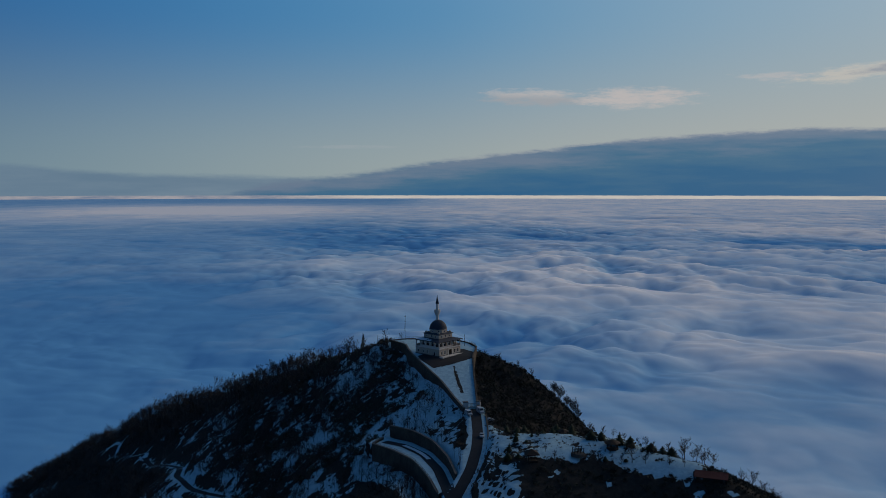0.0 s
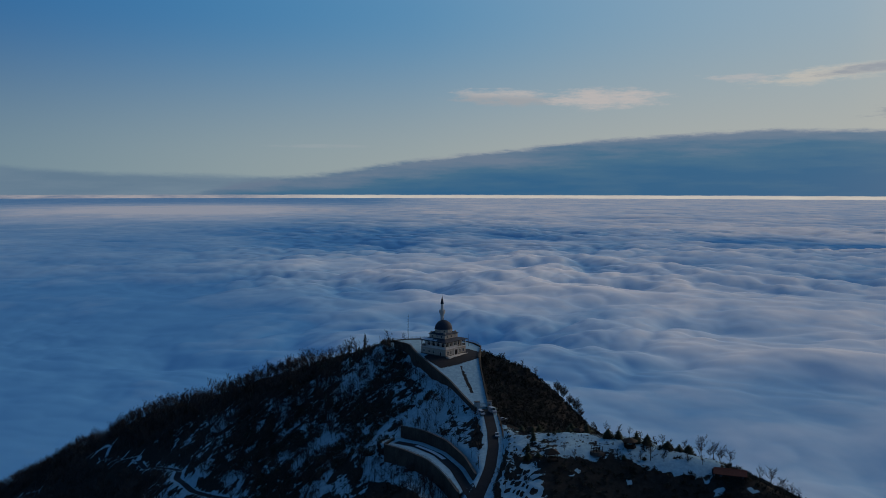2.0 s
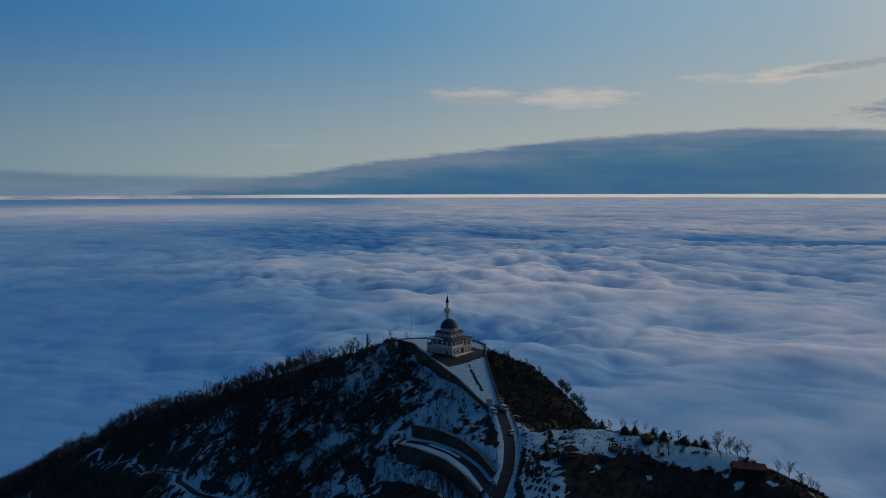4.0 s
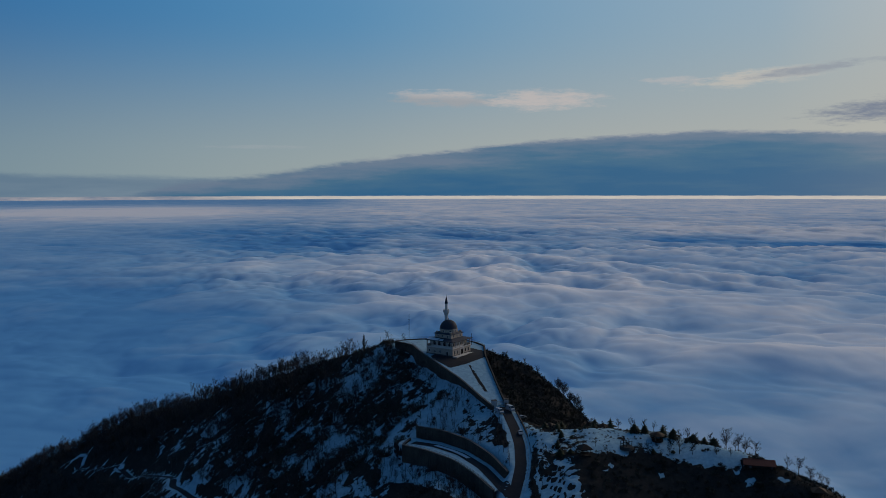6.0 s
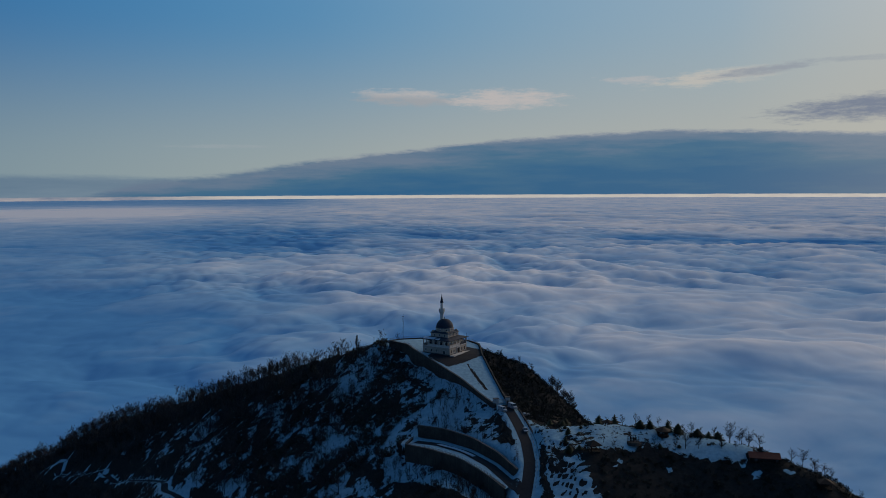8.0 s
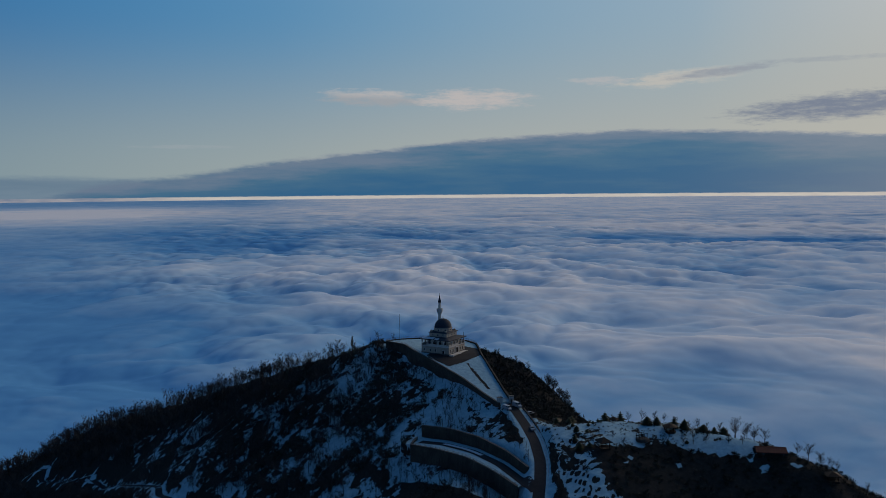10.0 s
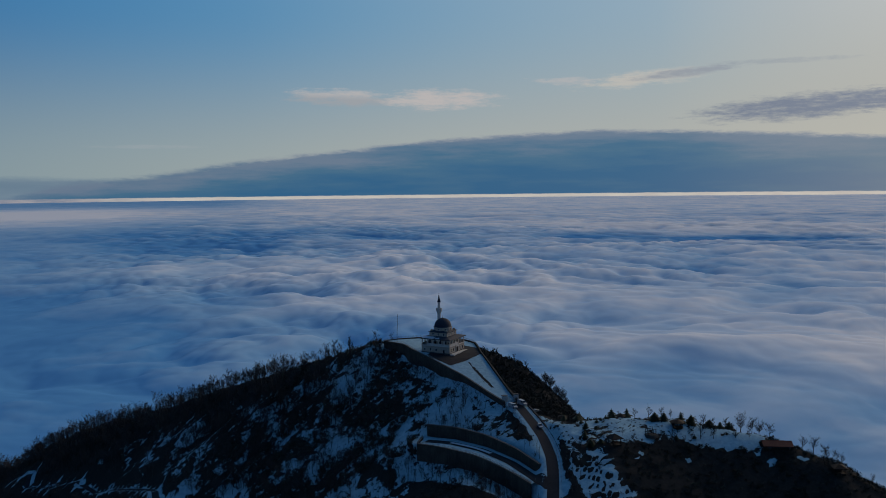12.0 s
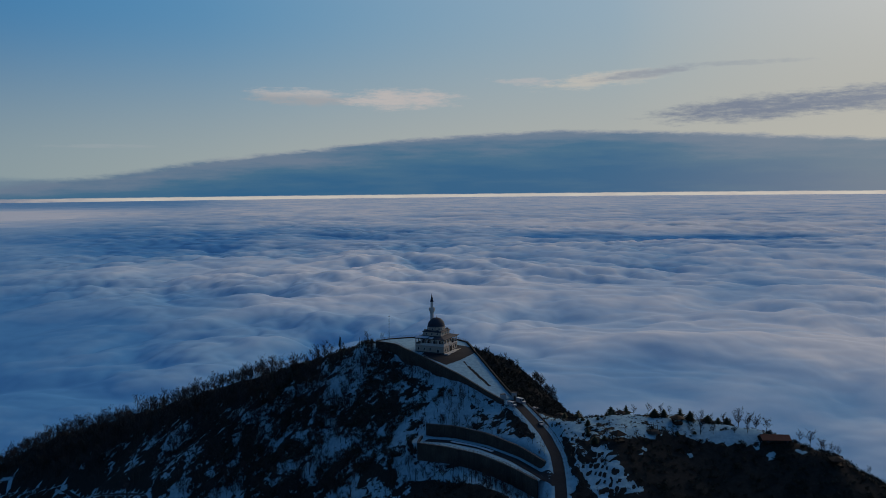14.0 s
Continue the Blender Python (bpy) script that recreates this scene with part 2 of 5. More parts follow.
# edges of the walled terrace and its approach, as x for each y
WALL_Y = [384, 397, 417, 439, 455, 469, 480, 493]
WALL_LEFT = [8.2, 4.0, -2.3, -12.3, -17.5, -20.3, -21.5, -31]
RIGHT_Y = [384, 398, 430, 449, 460, 472, 486, 498]
WALL_RIGHT = [14.8, 14.8, 15.3, 16.0, 18.0, 19.5, 15.0, 2.0]
ROAD = [(13.5, 384, -13.4), (13.2, 372, -14.6), (13.0, 358, -16.6), (11.5, 341, -18.5), (8.0, 323, -21.2), (3.5, 310, -24.0), (-1, 299, -27.3), (-8, 283, -33), (-18, 262, -43)]
TRACK = [(-30, 389, -30.6), (-20.5, 379, -29.4), (-11, 361, -28.0), (-5, 338, -26.8), (-2.2, 317, -26.6), (-0.5, 302, -26.9)]
LOW_WALL = [(-35.5, 384, -30.3), (-26, 373, -29.6), (-15.4, 354, -28.4), (-9, 330, -27.4), (-5.4, 310, -27.0)]
HIGH_WALL = [(-27.5, 397, -24.8), (-16, 384, -23.6), (-6.8, 365, -22.6), (-0.7, 341, -22.2), (2.2, 319, -22.6)]
LANE_PLAN = [(-392, 785), (-350, 748), (-318, 728), (-296, 722), (-284, 713), (-276, 701), (-279, 691), (-271, 684), (-250, 655), (-230, 628), (-213, 598), (-200, 576), (-187, 555), (-175, 534), (-167, 517), (-166, 504), (-158, 489), (-149, 475), (-136, 459), (-118, 436)]


def ramp_height(y):
    return np.interp(y, [384, 392, 441, 450, 482], [-13.2, -12.2, -2.6, -1.6, TERRACE])


def along(x, y, line):
    """Distance to a line of points, and the line's height at the nearest one."""
    far, level = np.full(x.shape, 1e9), np.zeros(x.shape)
    for (x0, y0, z0), (x1, y1, z1) in zip(line[:-1], line[1:]):
        dx, dy = x1 - x0, y1 - y0
        u = np.clip(((x - x0) * dx + (y - y0) * dy) / (dx * dx + dy * dy), 0, 1)
        d = np.hypot(x - x0 - u * dx, y - y0 - u * dy)
        level = np.where(d < far, z0 + u * (z1 - z0), level)
        far = np.minimum(d, far)
    return far, level


def beyond(x, y, line):
    """Metres to the uphill side of a wall's line, negative below it."""
    far, out = np.full(x.shape, 1e9), np.zeros(x.shape)
    for (x0, y0, _), (x1, y1, _) in zip(line[:-1], line[1:]):
        dx, dy = x1 - x0, y1 - y0
        u = np.clip(((x - x0) * dx + (y - y0) * dy) / (dx * dx + dy * dy), 0, 1)
        d = np.hypot(x - x0 - u * dx, y - y0 - u * dy)
        side = np.sign(dx * (y - y0) - dy * (x - x0))
        out = np.where(d < far, d * side, out)
        far = np.minimum(d, far)
    return out


def smooth(v, lo, hi):
    v = np.clip((v - lo) / (hi - lo), 0, 1)
    return v * v * (3 - 2 * v)


def inside_terrace(x, y):
    """Metres inside the walled terrace, negative outside."""
    return np.minimum.reduce([x - np.interp(y, WALL_Y, WALL_LEFT), np.interp(y, RIGHT_Y, WALL_RIGHT) - x, y - 385, 498 - y])


def bank_zone(x, y):
    return smooth(x, 9, 13) * smooth(x, 36, 28) * smooth(y, 284, 292) * smooth(y, 338, 328)


def height(x, y, benches=True):
    x, y = np.atleast_1d(np.asarray(x, float)), np.atleast_1d(np.asarray(y, float))
    falls = []
    for slope, line in CRESTS:
        best = np.full(x.shape, -1e9)
        for p, q in zip(line[:-1], line[1:]):
            d, z = along(x, y, [p, q])
            best = np.maximum(best, z - slope * (np.sqrt(d * d + 36) - 6))
        falls.append(best)
    falls = np.array(falls)
    top = falls.max(0)
    z = top + 4 * np.log(np.exp((falls - top) / 4).sum(0)) + 1.3
    z = z + 1.1 * fbm(x / 22, y / 22, 4) + 2.2 * lattice(x / 60 + 3, y / 60)
    # stepped bank beside the road
    w = bank_zone(x, y)
    q = z / 2.0 + 0.5 * lattice(x / 7, y / 7)
    z = z + w * 1.8 * (np.floor(q) + smooth(q - np.floor(q), 0.5, 0.95) - q + 0.25)
    if benches:
        d, level = along(x, y, LANE)
        z = z + (level - z) * smooth(d, 9, 2.5)
        # the bench between the two retaining walls
        dt, zt = along(x, y, TRACK)
        w = smooth(dt, 11.0, 9.0) * smooth(beyond(x, y, LOW_WALL), 0.3, 2.4) * smooth(beyond(x, y, HIGH_WALL), 2.4, 0.4)
        z = z + (zt - z) * w
        # the steep foot below the lower wall
        d, level = along(x, y, LOW_WALL)
        w = smooth(d, 15.0, 7.0) * smooth(beyond(x, y, LOW_WALL), 2.2, 1.0)
        z = z + (np.minimum(z, level - 7.2) - z) * w
        d, level = along(x, y, ROAD)
        z = z + (level - z) * smooth(d, 7.0, 3.4)
        w = smooth(inside_terrace(x, y), 0.3, 2.4)
        z = z + (ramp_height(y) - z) * w
    return z


LANE = [(x, y, float(height(x, y, False)[0]) - 1.2) for x, y in LANE_PLAN]


def sheet(name, x, y, z, mat, attr=None):
    """A mesh over a grid of points, given as arrays of rows and columns."""
    r, c = x.shape
    me = bpy.data.meshes.new(name)
    idx = np.arange(r * c).reshape(r, c)
    quads = np.stack([idx[:-1, :-1], idx[:-1, 1:], idx[1:, 1:], idx[1:, :-1]], -1).reshape(-1, 4)
    me.vertices.add(r * c)
    me.vertices.foreach_set("co", np.stack([x, y, z], -1).astype(np.float32).ravel())
    me.loops.add(quads.size)
    me.loops.foreach_set("vertex_index", quads.astype(np.int32).ravel())
    me.polygons.add(len(quads))
    me.polygons.foreach_set("loop_start", np.arange(0, quads.size, 4, dtype=np.int32))
    me.polygons.foreach_set("use_smooth", np.ones(len(quads), bool))
    me.update(calc_edges=True)
    if attr is not None:
        at = me.attributes.new("snow", "FLOAT", "POINT")
        at.data.foreach_set("value", attr.astype(np.float32).ravel())
    me.materials.append(mat)
    return new(name, me)


def spaced(*runs):
    return np.concatenate([np.arange(a, b, s) for a, b, s in runs])


def in_court(x, y):
    """The cleared yard about the mosque."""
    return (y > np.interp(x, [-14, -6, 5, 15], [446, 432.5, 438, 446.5])) & (y < np.interp(x, [-14, 0, 12, 17], [452, 470, 468, 461])) & (x > -14)


def snow_cover(x, y):
    """Share of the ground that lies under snow."""
    face = 0.565 * smooth(x, -175, -85) * smooth(y, 340, 380) * smooth(y, 530, 505) * smooth(x, 12, 4)
    slope = np.interp(-x, [60, 110, 170, 235, 330], [520, 570, 632, 700, 780]) - y
    face = np.maximum(face, 0.455 * smooth(x, -235, -165) * smooth(x, -60, -110) * smooth(slope, 4, 30) * smooth(y, 350, 390))
    knoll = 0.80 * smooth(x, 18, 30) * smooth(x, 112, 100) * smooth(y, 309 - 0.2 * np.maximum(x - 66, 0), 314 - 0.2 * np.maximum(x - 66, 0)) * smooth(y, 352, 344)
    bank = 0.62 * smooth(x, 4, 12) * smooth(x, 34, 22) * smooth(y, 270, 290) * smooth(y, 372, 362)
    s = np.maximum.reduce([face, knoll, bank])
    # bare risers of the stepped bank
    x, y = np.asarray(x, float), np.asarray(y, float)
    rise = np.hypot(*[(height((x + a).ravel(), (y + b).ravel()) - height((x - a).ravel(), (y - b).ravel())).reshape(x.shape) for a, b in ((0.5, 0), (0, 0.5))])
    zone = bank_zone(x, y)
    s = np.where(zone > 0.2, np.where(rise > 0.9, 0.12, np.maximum(s, 0.76 * smooth(x, 34, 24))), s)
    d, _ = along(x, y, ROAD)
    s = np.maximum(s, 0.95 * smooth(d, 5.5, 3.8) * (d > 2.25))
    d, _ = along(x, y, TRACK)
    s = np.maximum(s, 0.97 * smooth(d, 9.0, 6.0))
    d, _ = along(x, y, LANE)
    s = np.maximum(s, 0.93 * smooth(d, 4.6, 3.2))
    below = np.interp(y, WALL_Y, WALL_LEFT) - x
    s = np.maximum(s, 0.9 * smooth(below, 11, 6) * (below > 0) * smooth(y, 386, 394) * smooth(y, 462, 448))
    low = beyond(x, y, LOW_WALL)
    s = np.maximum(s, 0.88 * smooth(low, -15, -9) * (low < 0) * (along(x, y, LOW_WALL)[0] < 15.5))
    high = beyond(x, y, HIGH_WALL)
    s = np.maximum(s, 0.9 * smooth(high + 1.2 * lattice(x / 3, y / 3), 6.5, 4.0) * (high > 0) * (along(x, y, HIGH_WALL)[0] < 8))
    # drifts left on the knoll's front
    for line, wide in (([(64, 314.5, 0), (72, 309.5, 0), (80, 304.5, 0), (87, 299, 0)], 3.2), ([(83, 310, 0), (92, 303, 0)], 3.0), ([(57.5, 304.2, 0), (58.5, 302.4, 0)], 0.5), ([(89.5, 291.5, 0), (90, 288.5, 0)], 0.7), ([(99, 285, 0), (104, 281, 0)], 0.3), ([(37.5, 304.5, 0), (41, 307, 0)], 0.2)):
        s = np.maximum(s, 0.9 * smooth(along(x, y, line)[0] + 1.6 * lattice(x / 2.2, y / 2.2) + 0.8 * lattice(x / 0.9, y / 0.9), wide + 1.8, wide))
    inn = inside_terrace(x, y)
    s = np.where(inn > 0, 0.98, s)
    stripe, _ = along(x, y, [(5, 435, 0), (6.2, 419, 0), (8, 403, 0)])
    s = np.where(stripe < 0.8, 0.1, s)
    return np.where((inn > 0) & in_court(x, y), 0.0, s)


gx = spaced((-700, -220, 8), (-220, -130, 3), (-130, 140, 1.3), (140, 200, 3), (200, 500, 10))
gy = spaced((100, 240, 8), (240, 520, 1.3), (520, 700, 3), (700, 1150, 8))
X, Y = np.meshgrid(gx, gy)
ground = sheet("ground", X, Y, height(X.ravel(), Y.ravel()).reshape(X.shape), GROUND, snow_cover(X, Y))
tagged(ground, "dark steep mountainside with patches of old snow", "mountain", kind="structure")

# ---- sea of clouds ----
CLOUD_Z, CENTRE = -235.0, (-70.0, 0.0)


def swirl(x, y):
    """Gradient noise between about -1 and 1."""
    xi, yi = np.floor(x).astype(int), np.floor(y).astype(int)
    u, v = x - xi, y - yi
    fu, fv = u * u * u * (u * (u * 6 - 15) + 10), v * v * v * (v * (v * 6 - 15) + 10)

    def g(i, j):
        a = TABLE[(xi + i) & 255, (yi + j) & 255] * 2 * math.pi
        return np.cos(a) * (u - i) + np.sin(a) * (v - j)

    return 1.5 * ((g(0, 0) * (1 - fu) + g(1, 0) * fu) * (1 - fv) + (g(0, 1) * (1 - fu) + g(1, 1) * fu) * fv)


def heads(x, y, soft=5.0):
    """Rounded cloud heads of uneven size, 0 to about 1, one to a cell, melting into their neighbours."""
    xi, yi = np.floor(x).astype(int), np.floor(y).astype(int)
    total = 0.0
    for i in (-1, 0, 1):
        for j in (-1, 0, 1):
            a, b = (xi + i) & 255, (yi + j) & 255
            px, py, big = xi + i + TABLE[a, b], yi + j + TABLE[b, a - 7], TABLE[a - 31, b - 17]
            total = total + np.exp(soft * (0.55 * big - (x - px) ** 2 - (y - py) ** 2))
    return np.log(total) / soft


def cloud_height(x, y, r):
    """Height of the deck, and the rise of its heads (-1 to 1), used to paint lit tops and shaded gaps."""
    wx, wy = x + 110 * swirl(x / 900, y / 900), y + 110 * swirl(x / 900 + 9.5, y / 900 + 4.5)
    wx, wy = wx + 22 * swirl(x / 260 + 2, y / 260), wy + 22 * swirl(x / 260, y / 260 + 5)
    wx, wy = wx + 5 * swirl(x / 60 + 7, y / 60), wy + 5 * swirl(x / 60, y / 60 + 3)
    calm = smooth(x + 0.12 * y, -800, 500) * 0.72 + 0.28           # foggy and smooth towards the west
    lumpy = smooth(swirl(x / 1300 + 0.6, y / 1000 + 0.2) + 0.35 * swirl(x / 420, y / 420), -0.5, 0.35)
    mid, far, foggy = smooth(r, 17000, 9000), smooth(r, 5000, 11000), smooth(r, 900, 1900)
    swell = 34 * swirl(wx / 2900, wy / 2000) + 12 * swirl(wx / 1250 + 5.3, wy / 700) * mid
    big, small = heads(wx / 470 + 2.2, wy / 400, 5.0) - 0.3, heads(wx / 220 + 1.4, wy / 205, 6.0) - 0.3
    tiny, fine, frill = heads(wx / 112, wy / 108 + 7.7, 6.0) - 0.3, heads(wx / 54 + 4, wy / 52, 6.0) - 0.3, heads(wx / 27 + 4, wy / 27, 5.0) - 0.3
    a, b = calm * mid, calm * (0.7 + 0.3 * lumpy) * mid
    c = calm * (0.5 + 0.5 * lumpy) * smooth(r, 10000, 5500) * (0.9 + 0.1 * foggy)
    puffs = (30 + 12 * smooth(r, 2000, 4000)) * big * a + 44 * small * b + 36 * tiny * c + (13 * fine + 4.5 * frill * smooth(r, 5000, 3000)) * c
    puffs = puffs * (0.55 + 0.45 * smooth(r, 1100, 2300))
    wide = 25 * heads(wx / 1900 + 3, wy / 1300) + 45 * heads(wx / 700, wy / 520 + 8) * smooth(r, 17000, 10000)
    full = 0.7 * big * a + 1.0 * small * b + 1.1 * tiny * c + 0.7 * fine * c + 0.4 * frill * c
    return swell * smooth(r, 26000, 12000) + puffs + 8 + wide * far * smooth(r, 26000, 10000), full


# Sunlit and shaded stretches painted into the deck's colour.
LIT_SHADED_MASSES = ((220, 3350, 820, 950, 0.22), (620, 2450, 420, 300, 0.12), (800, 1450, 450, 280, 0.15), (620, 1060, 480, 260, 0.01), (3700, 5900, 1500, 600, 0.28), (3000, 4850, 950, 400, -0.34),
          (-3100, 12500, 3400, 4600, 0.36), (-800, 2000, 800, 1000, -0.12), (-500, 900, 500, 500, -0.05), (600, 6000, 2100, 1000, -0.09), (3800, 4200, 1500, 500, 0.06))


def cloud_sea():
    """Distances beyond 1.5 km are drawn in towards the rim, each at its own angle below the eye; the deck keeps the true slopes for its shading."""
    depress = np.concatenate([np.linspace(0.66, 4, 215), np.linspace(4.02, 22, 300), np.linspace(23, 89.6, 18)])[::-1]
    real = (91 - CLOUD_Z) / np.tan(np.radians(depress))
    drawn = np.where(real < 1500, real, 4950 - 3450 ** 2 / (np.maximum(real, 1500) + 1950))
    az = np.radians(np.concatenate([np.arange(-180, -40, 4), np.arange(-40, 58, 0.125), np.arange(58, 181, 4)]))
    A, R = np.meshgrid(az, real)
    D = np.repeat(drawn[:, None], len(az), 1)
    rx, ry = CENTRE[0] + R * np.sin(A), CENTRE[1] + R * np.cos(A)
    deck, full = cloud_height(rx, ry, R)
    # sunlit masses, also raised, and shaded troughs, painted as tone: place, half-widths across and along the view,
    # amount
    # cloud heads painted lighter and the gaps between them darker, as light would fall
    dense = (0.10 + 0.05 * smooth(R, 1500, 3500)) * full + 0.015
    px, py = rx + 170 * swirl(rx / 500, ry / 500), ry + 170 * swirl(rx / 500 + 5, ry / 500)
    for x0, y0, wide, deep, amount in LIT_SHADED_MASSES:
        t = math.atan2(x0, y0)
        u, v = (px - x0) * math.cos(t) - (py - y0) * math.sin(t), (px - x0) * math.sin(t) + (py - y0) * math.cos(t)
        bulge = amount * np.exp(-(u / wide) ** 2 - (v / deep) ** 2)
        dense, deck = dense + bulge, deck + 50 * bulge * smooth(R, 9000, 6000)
    zr = CLOUD_Z + deck
    relief = 0.95 * (np.gradient(R, axis=0) / np.gradient(D, axis=0) * D / R) ** -0.4
    z = 91 + (CLOUD_Z + deck * relief - 91) * D / R
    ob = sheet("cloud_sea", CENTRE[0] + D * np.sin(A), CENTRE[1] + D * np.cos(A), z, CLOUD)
    radial = np.gradient(zr, axis=0) / np.gradient(R, axis=0)
    around = np.gradient(zr, axis=1) / (np.gradient(A, axis=1) * R)
    nrm = np.stack([-radial * np.sin(A) - around * np.cos(A), -radial * np.cos(A) + around * np.sin(A), 1.5 + 1.2 * smooth(R, 3500, 9000)], -1).reshape(-1, 3)
    nrm /= np.linalg.norm(nrm, axis=1)[:, None]
    ob.data.normals_split_custom_set_from_vertices(nrm.astype(np.float32))
    ob.data.attributes.new("painted_light", "FLOAT", "POINT").data.foreach_set("value", dense.astype(np.float32).ravel())
    at = ob.data.attributes.new("true_place", "FLOAT_VECTOR", "POINT")
    at.data.foreach_set("vector", np.stack([rx, ry, zr], -1).astype(np.float32).ravel())
    return ob


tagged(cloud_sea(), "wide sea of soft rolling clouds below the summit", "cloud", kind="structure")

# ---- mosque ----


def part(name, bm, mat, parent=None, label="", smooth_faces=False):
    me = bpy.data.meshes.new(name)
    bmesh.ops.recalc_face_normals(bm, faces=bm.faces)
    bm.to_mesh(me)
    bm.free()
    if smooth_faces:
        me.polygons.foreach_set("use_smooth", np.ones(len(me.polygons), bool))
    me.materials.append(mat)
    ob = new(name, me)
    ob.parent = parent
    return tagged(ob, label)


def block(bm, x0, x1, y0, y1, z0, z1, m=None):
    vs = [bm.verts.new((x, y, z)) for z in (z0, z1) for x, y in ((x0, y0), (x1, y0), (x1, y1), (x0, y1))]
    for f in ((3, 2, 1, 0), (4, 5, 6, 7), (0, 1, 5, 4), (1, 2, 6, 5), (2, 3, 7, 6), (3, 0, 4, 7)):
        bm.faces.new([vs[k] for k in f])
    if m is not None:
        bmesh.ops.transform(bm, matrix=m, verts=vs)
    return vs


def frustum(bm, h0, z0, h1, z1, thick=0.0):
    """A square hipped ring from half-width h0 at z0 to h1 at z1."""
    rows = []
    for h, z in ((h0, z0 - thick), (h0, z0), (h1, z1), (h1, z0 - thick)):
        rows.append([bm.verts.new((sx * h, sy * h, z)) for sx, sy in ((-1, -1), (1, -1), (1, 1), (-1, 1))])
    for p, q in zip(rows, rows[1:] + rows[:1]):
        for k in range(4):
            bm.faces.new((p[k], p[(k + 1) % 4], q[(k + 1) % 4], q[k]))


def lathe(bm, profile, sides=24, at=(0, 0)):
    """A turned body from (radius, height) pairs; a zero radius closes it."""
    rings = []
    for r, z in profile:
        if r < 1e-6:
            rings.append([bm.verts.new((at[0], at[1], z))])
        else:
            rings.append([bm.verts.new((at[0] + r * math.cos(2 * math.pi * k / sides), at[1] + r * math.sin(2 * math.pi * k / sides), z)) for k in range(sides)])
    for p, q in zip(rings[:-1], rings[1:]):
        for k in range(sides):
            j = (k + 1) % sides
            if len(p) == 1 and len(q) > 1:
                bm.faces.new((p[0], q[j], q[k]))
            elif len(q) == 1 and len(p) > 1:
                bm.faces.new((p[k], p[j], q[0]))
            elif len(p) > 1:
                bm.faces.new((p[k], p[j], q[j], q[k]))


def arch(bm, x0, x1, z0, spring, top, y0, y1, pier=0.22, n=10):
    """One bay of an arcade in the plane of x and z, from y0 to y1 in depth."""
    r, cx = (x1 - x0) / 2 - pier, (x0 + x1) / 2
    curve = [(cx - r, z0), (cx - r, spring)] + [(cx - r * math.cos(math.pi * k / n), spring + r * math.sin(math.pi * k / n)) for k in range(1, n)] + [(cx + r, spring), (cx + r, z0)]
    outer = [(x0, z0), (x0, spring)] + [(x0 + (x1 - x0) * k / n, top) for k in range(1, n)] + [(x1, spring), (x1, z0)]
    rows = [[bm.verts.new((x, y, z)) for x, z in line] for y in (y0, y1) for line in (curve, outer)]
    a, b, c, d = rows
    for k in range(len(curve) - 1):
        bm.faces.new((a[k], a[k + 1], b[k + 1], b[k]))
        bm.faces.new((c[k], d[k], d[k + 1], c[k + 1]))
        bm.faces.new((a[k], c[k], c[k + 1], a[k + 1]))
        bm.faces.new((b[k], b[k + 1], d[k + 1], d[k]))


# ---- more materials ----
WHITE = plain("whitewashed_stone", (0.48, 0.455, 0.415), 0.8, scale=2.0, vary=0.12)
GLASS = plain("dark_window_glass", (0.012, 0.014, 0.018), 0.15, scale=1.0, vary=0.2)
WOOD = plain("dark_stained_wood", (0.015, 0.0125, 0.011), 0.75, scale=3.0, vary=0.35)
METAL = plain("galvanised_steel", (0.22, 0.23, 0.24), 0.5, 0.6, scale=3.0, vary=0.2)
DARKMETAL = plain("dark_painted_steel", (0.05, 0.05, 0.055), 0.6, 0.3, scale=3.0)
PILLAR = plain("weathered_pale_render", (0.36, 0.35, 0.34), 0.85, scale=1.2, vary=0.25)
REDROOF = plain("faded_red_roofing", (0.075, 0.022, 0.018), 0.7, scale=1.5, vary=0.35)
CARWHITE = plain("white_car_paint", (0.24, 0.25, 0.27), 0.35, scale=1.0, vary=0.05)
CARGREY = plain("grey_car_paint", (0.16, 0.17, 0.18), 0.35, 0.3, scale=1.0, vary=0.05)
TYRE = plain("black_rubber", (0.015, 0.015, 0.015), 0.9)
PACKED = plain("old_settled_snow", (0.41, 0.445, 0.50), 0.85, scale=0.5, vary=0.12, bump=0.3)
BARK = plain("grey_brown_bark", (0.042, 0.039, 0.036), 0.95, scale=2.0, vary=0.4)
TWIG = plain("bare_twigs", (0.046, 0.044, 0.043), 0.95, scale=1.0, vary=0.4)
NEEDLES = plain("dark_fir_needles", (0.018, 0.03, 0.018), 0.8, scale=2.0, vary=0.4)
BRUSH = plain("withered_undergrowth", (0.040, 0.039, 0.036), 0.95, scale=0.6, vary=0.5)
# Dark evergreen, deepened further in place of shade on the sun-side slopes.
THICKET = plain("evergreen_thicket_painted_shade", (0.026, 0.029, 0.024), 0.9, scale=0.5, vary=0.5)
EVERGREEN = plain("dark_evergreen_leaves", (0.042, 0.052, 0.044), 0.7, scale=0.8, vary=0.5)

mosque = tagged(new("mosque"), "beige domed mosque with arcaded upper gallery and one slim minaret", "mosque")
mosque.matrix_world = pose(-3.0, 460, -1.5, 0, 0, -43) @ Matrix.Diagonal((1.04, 1.04, 1.075, 1))


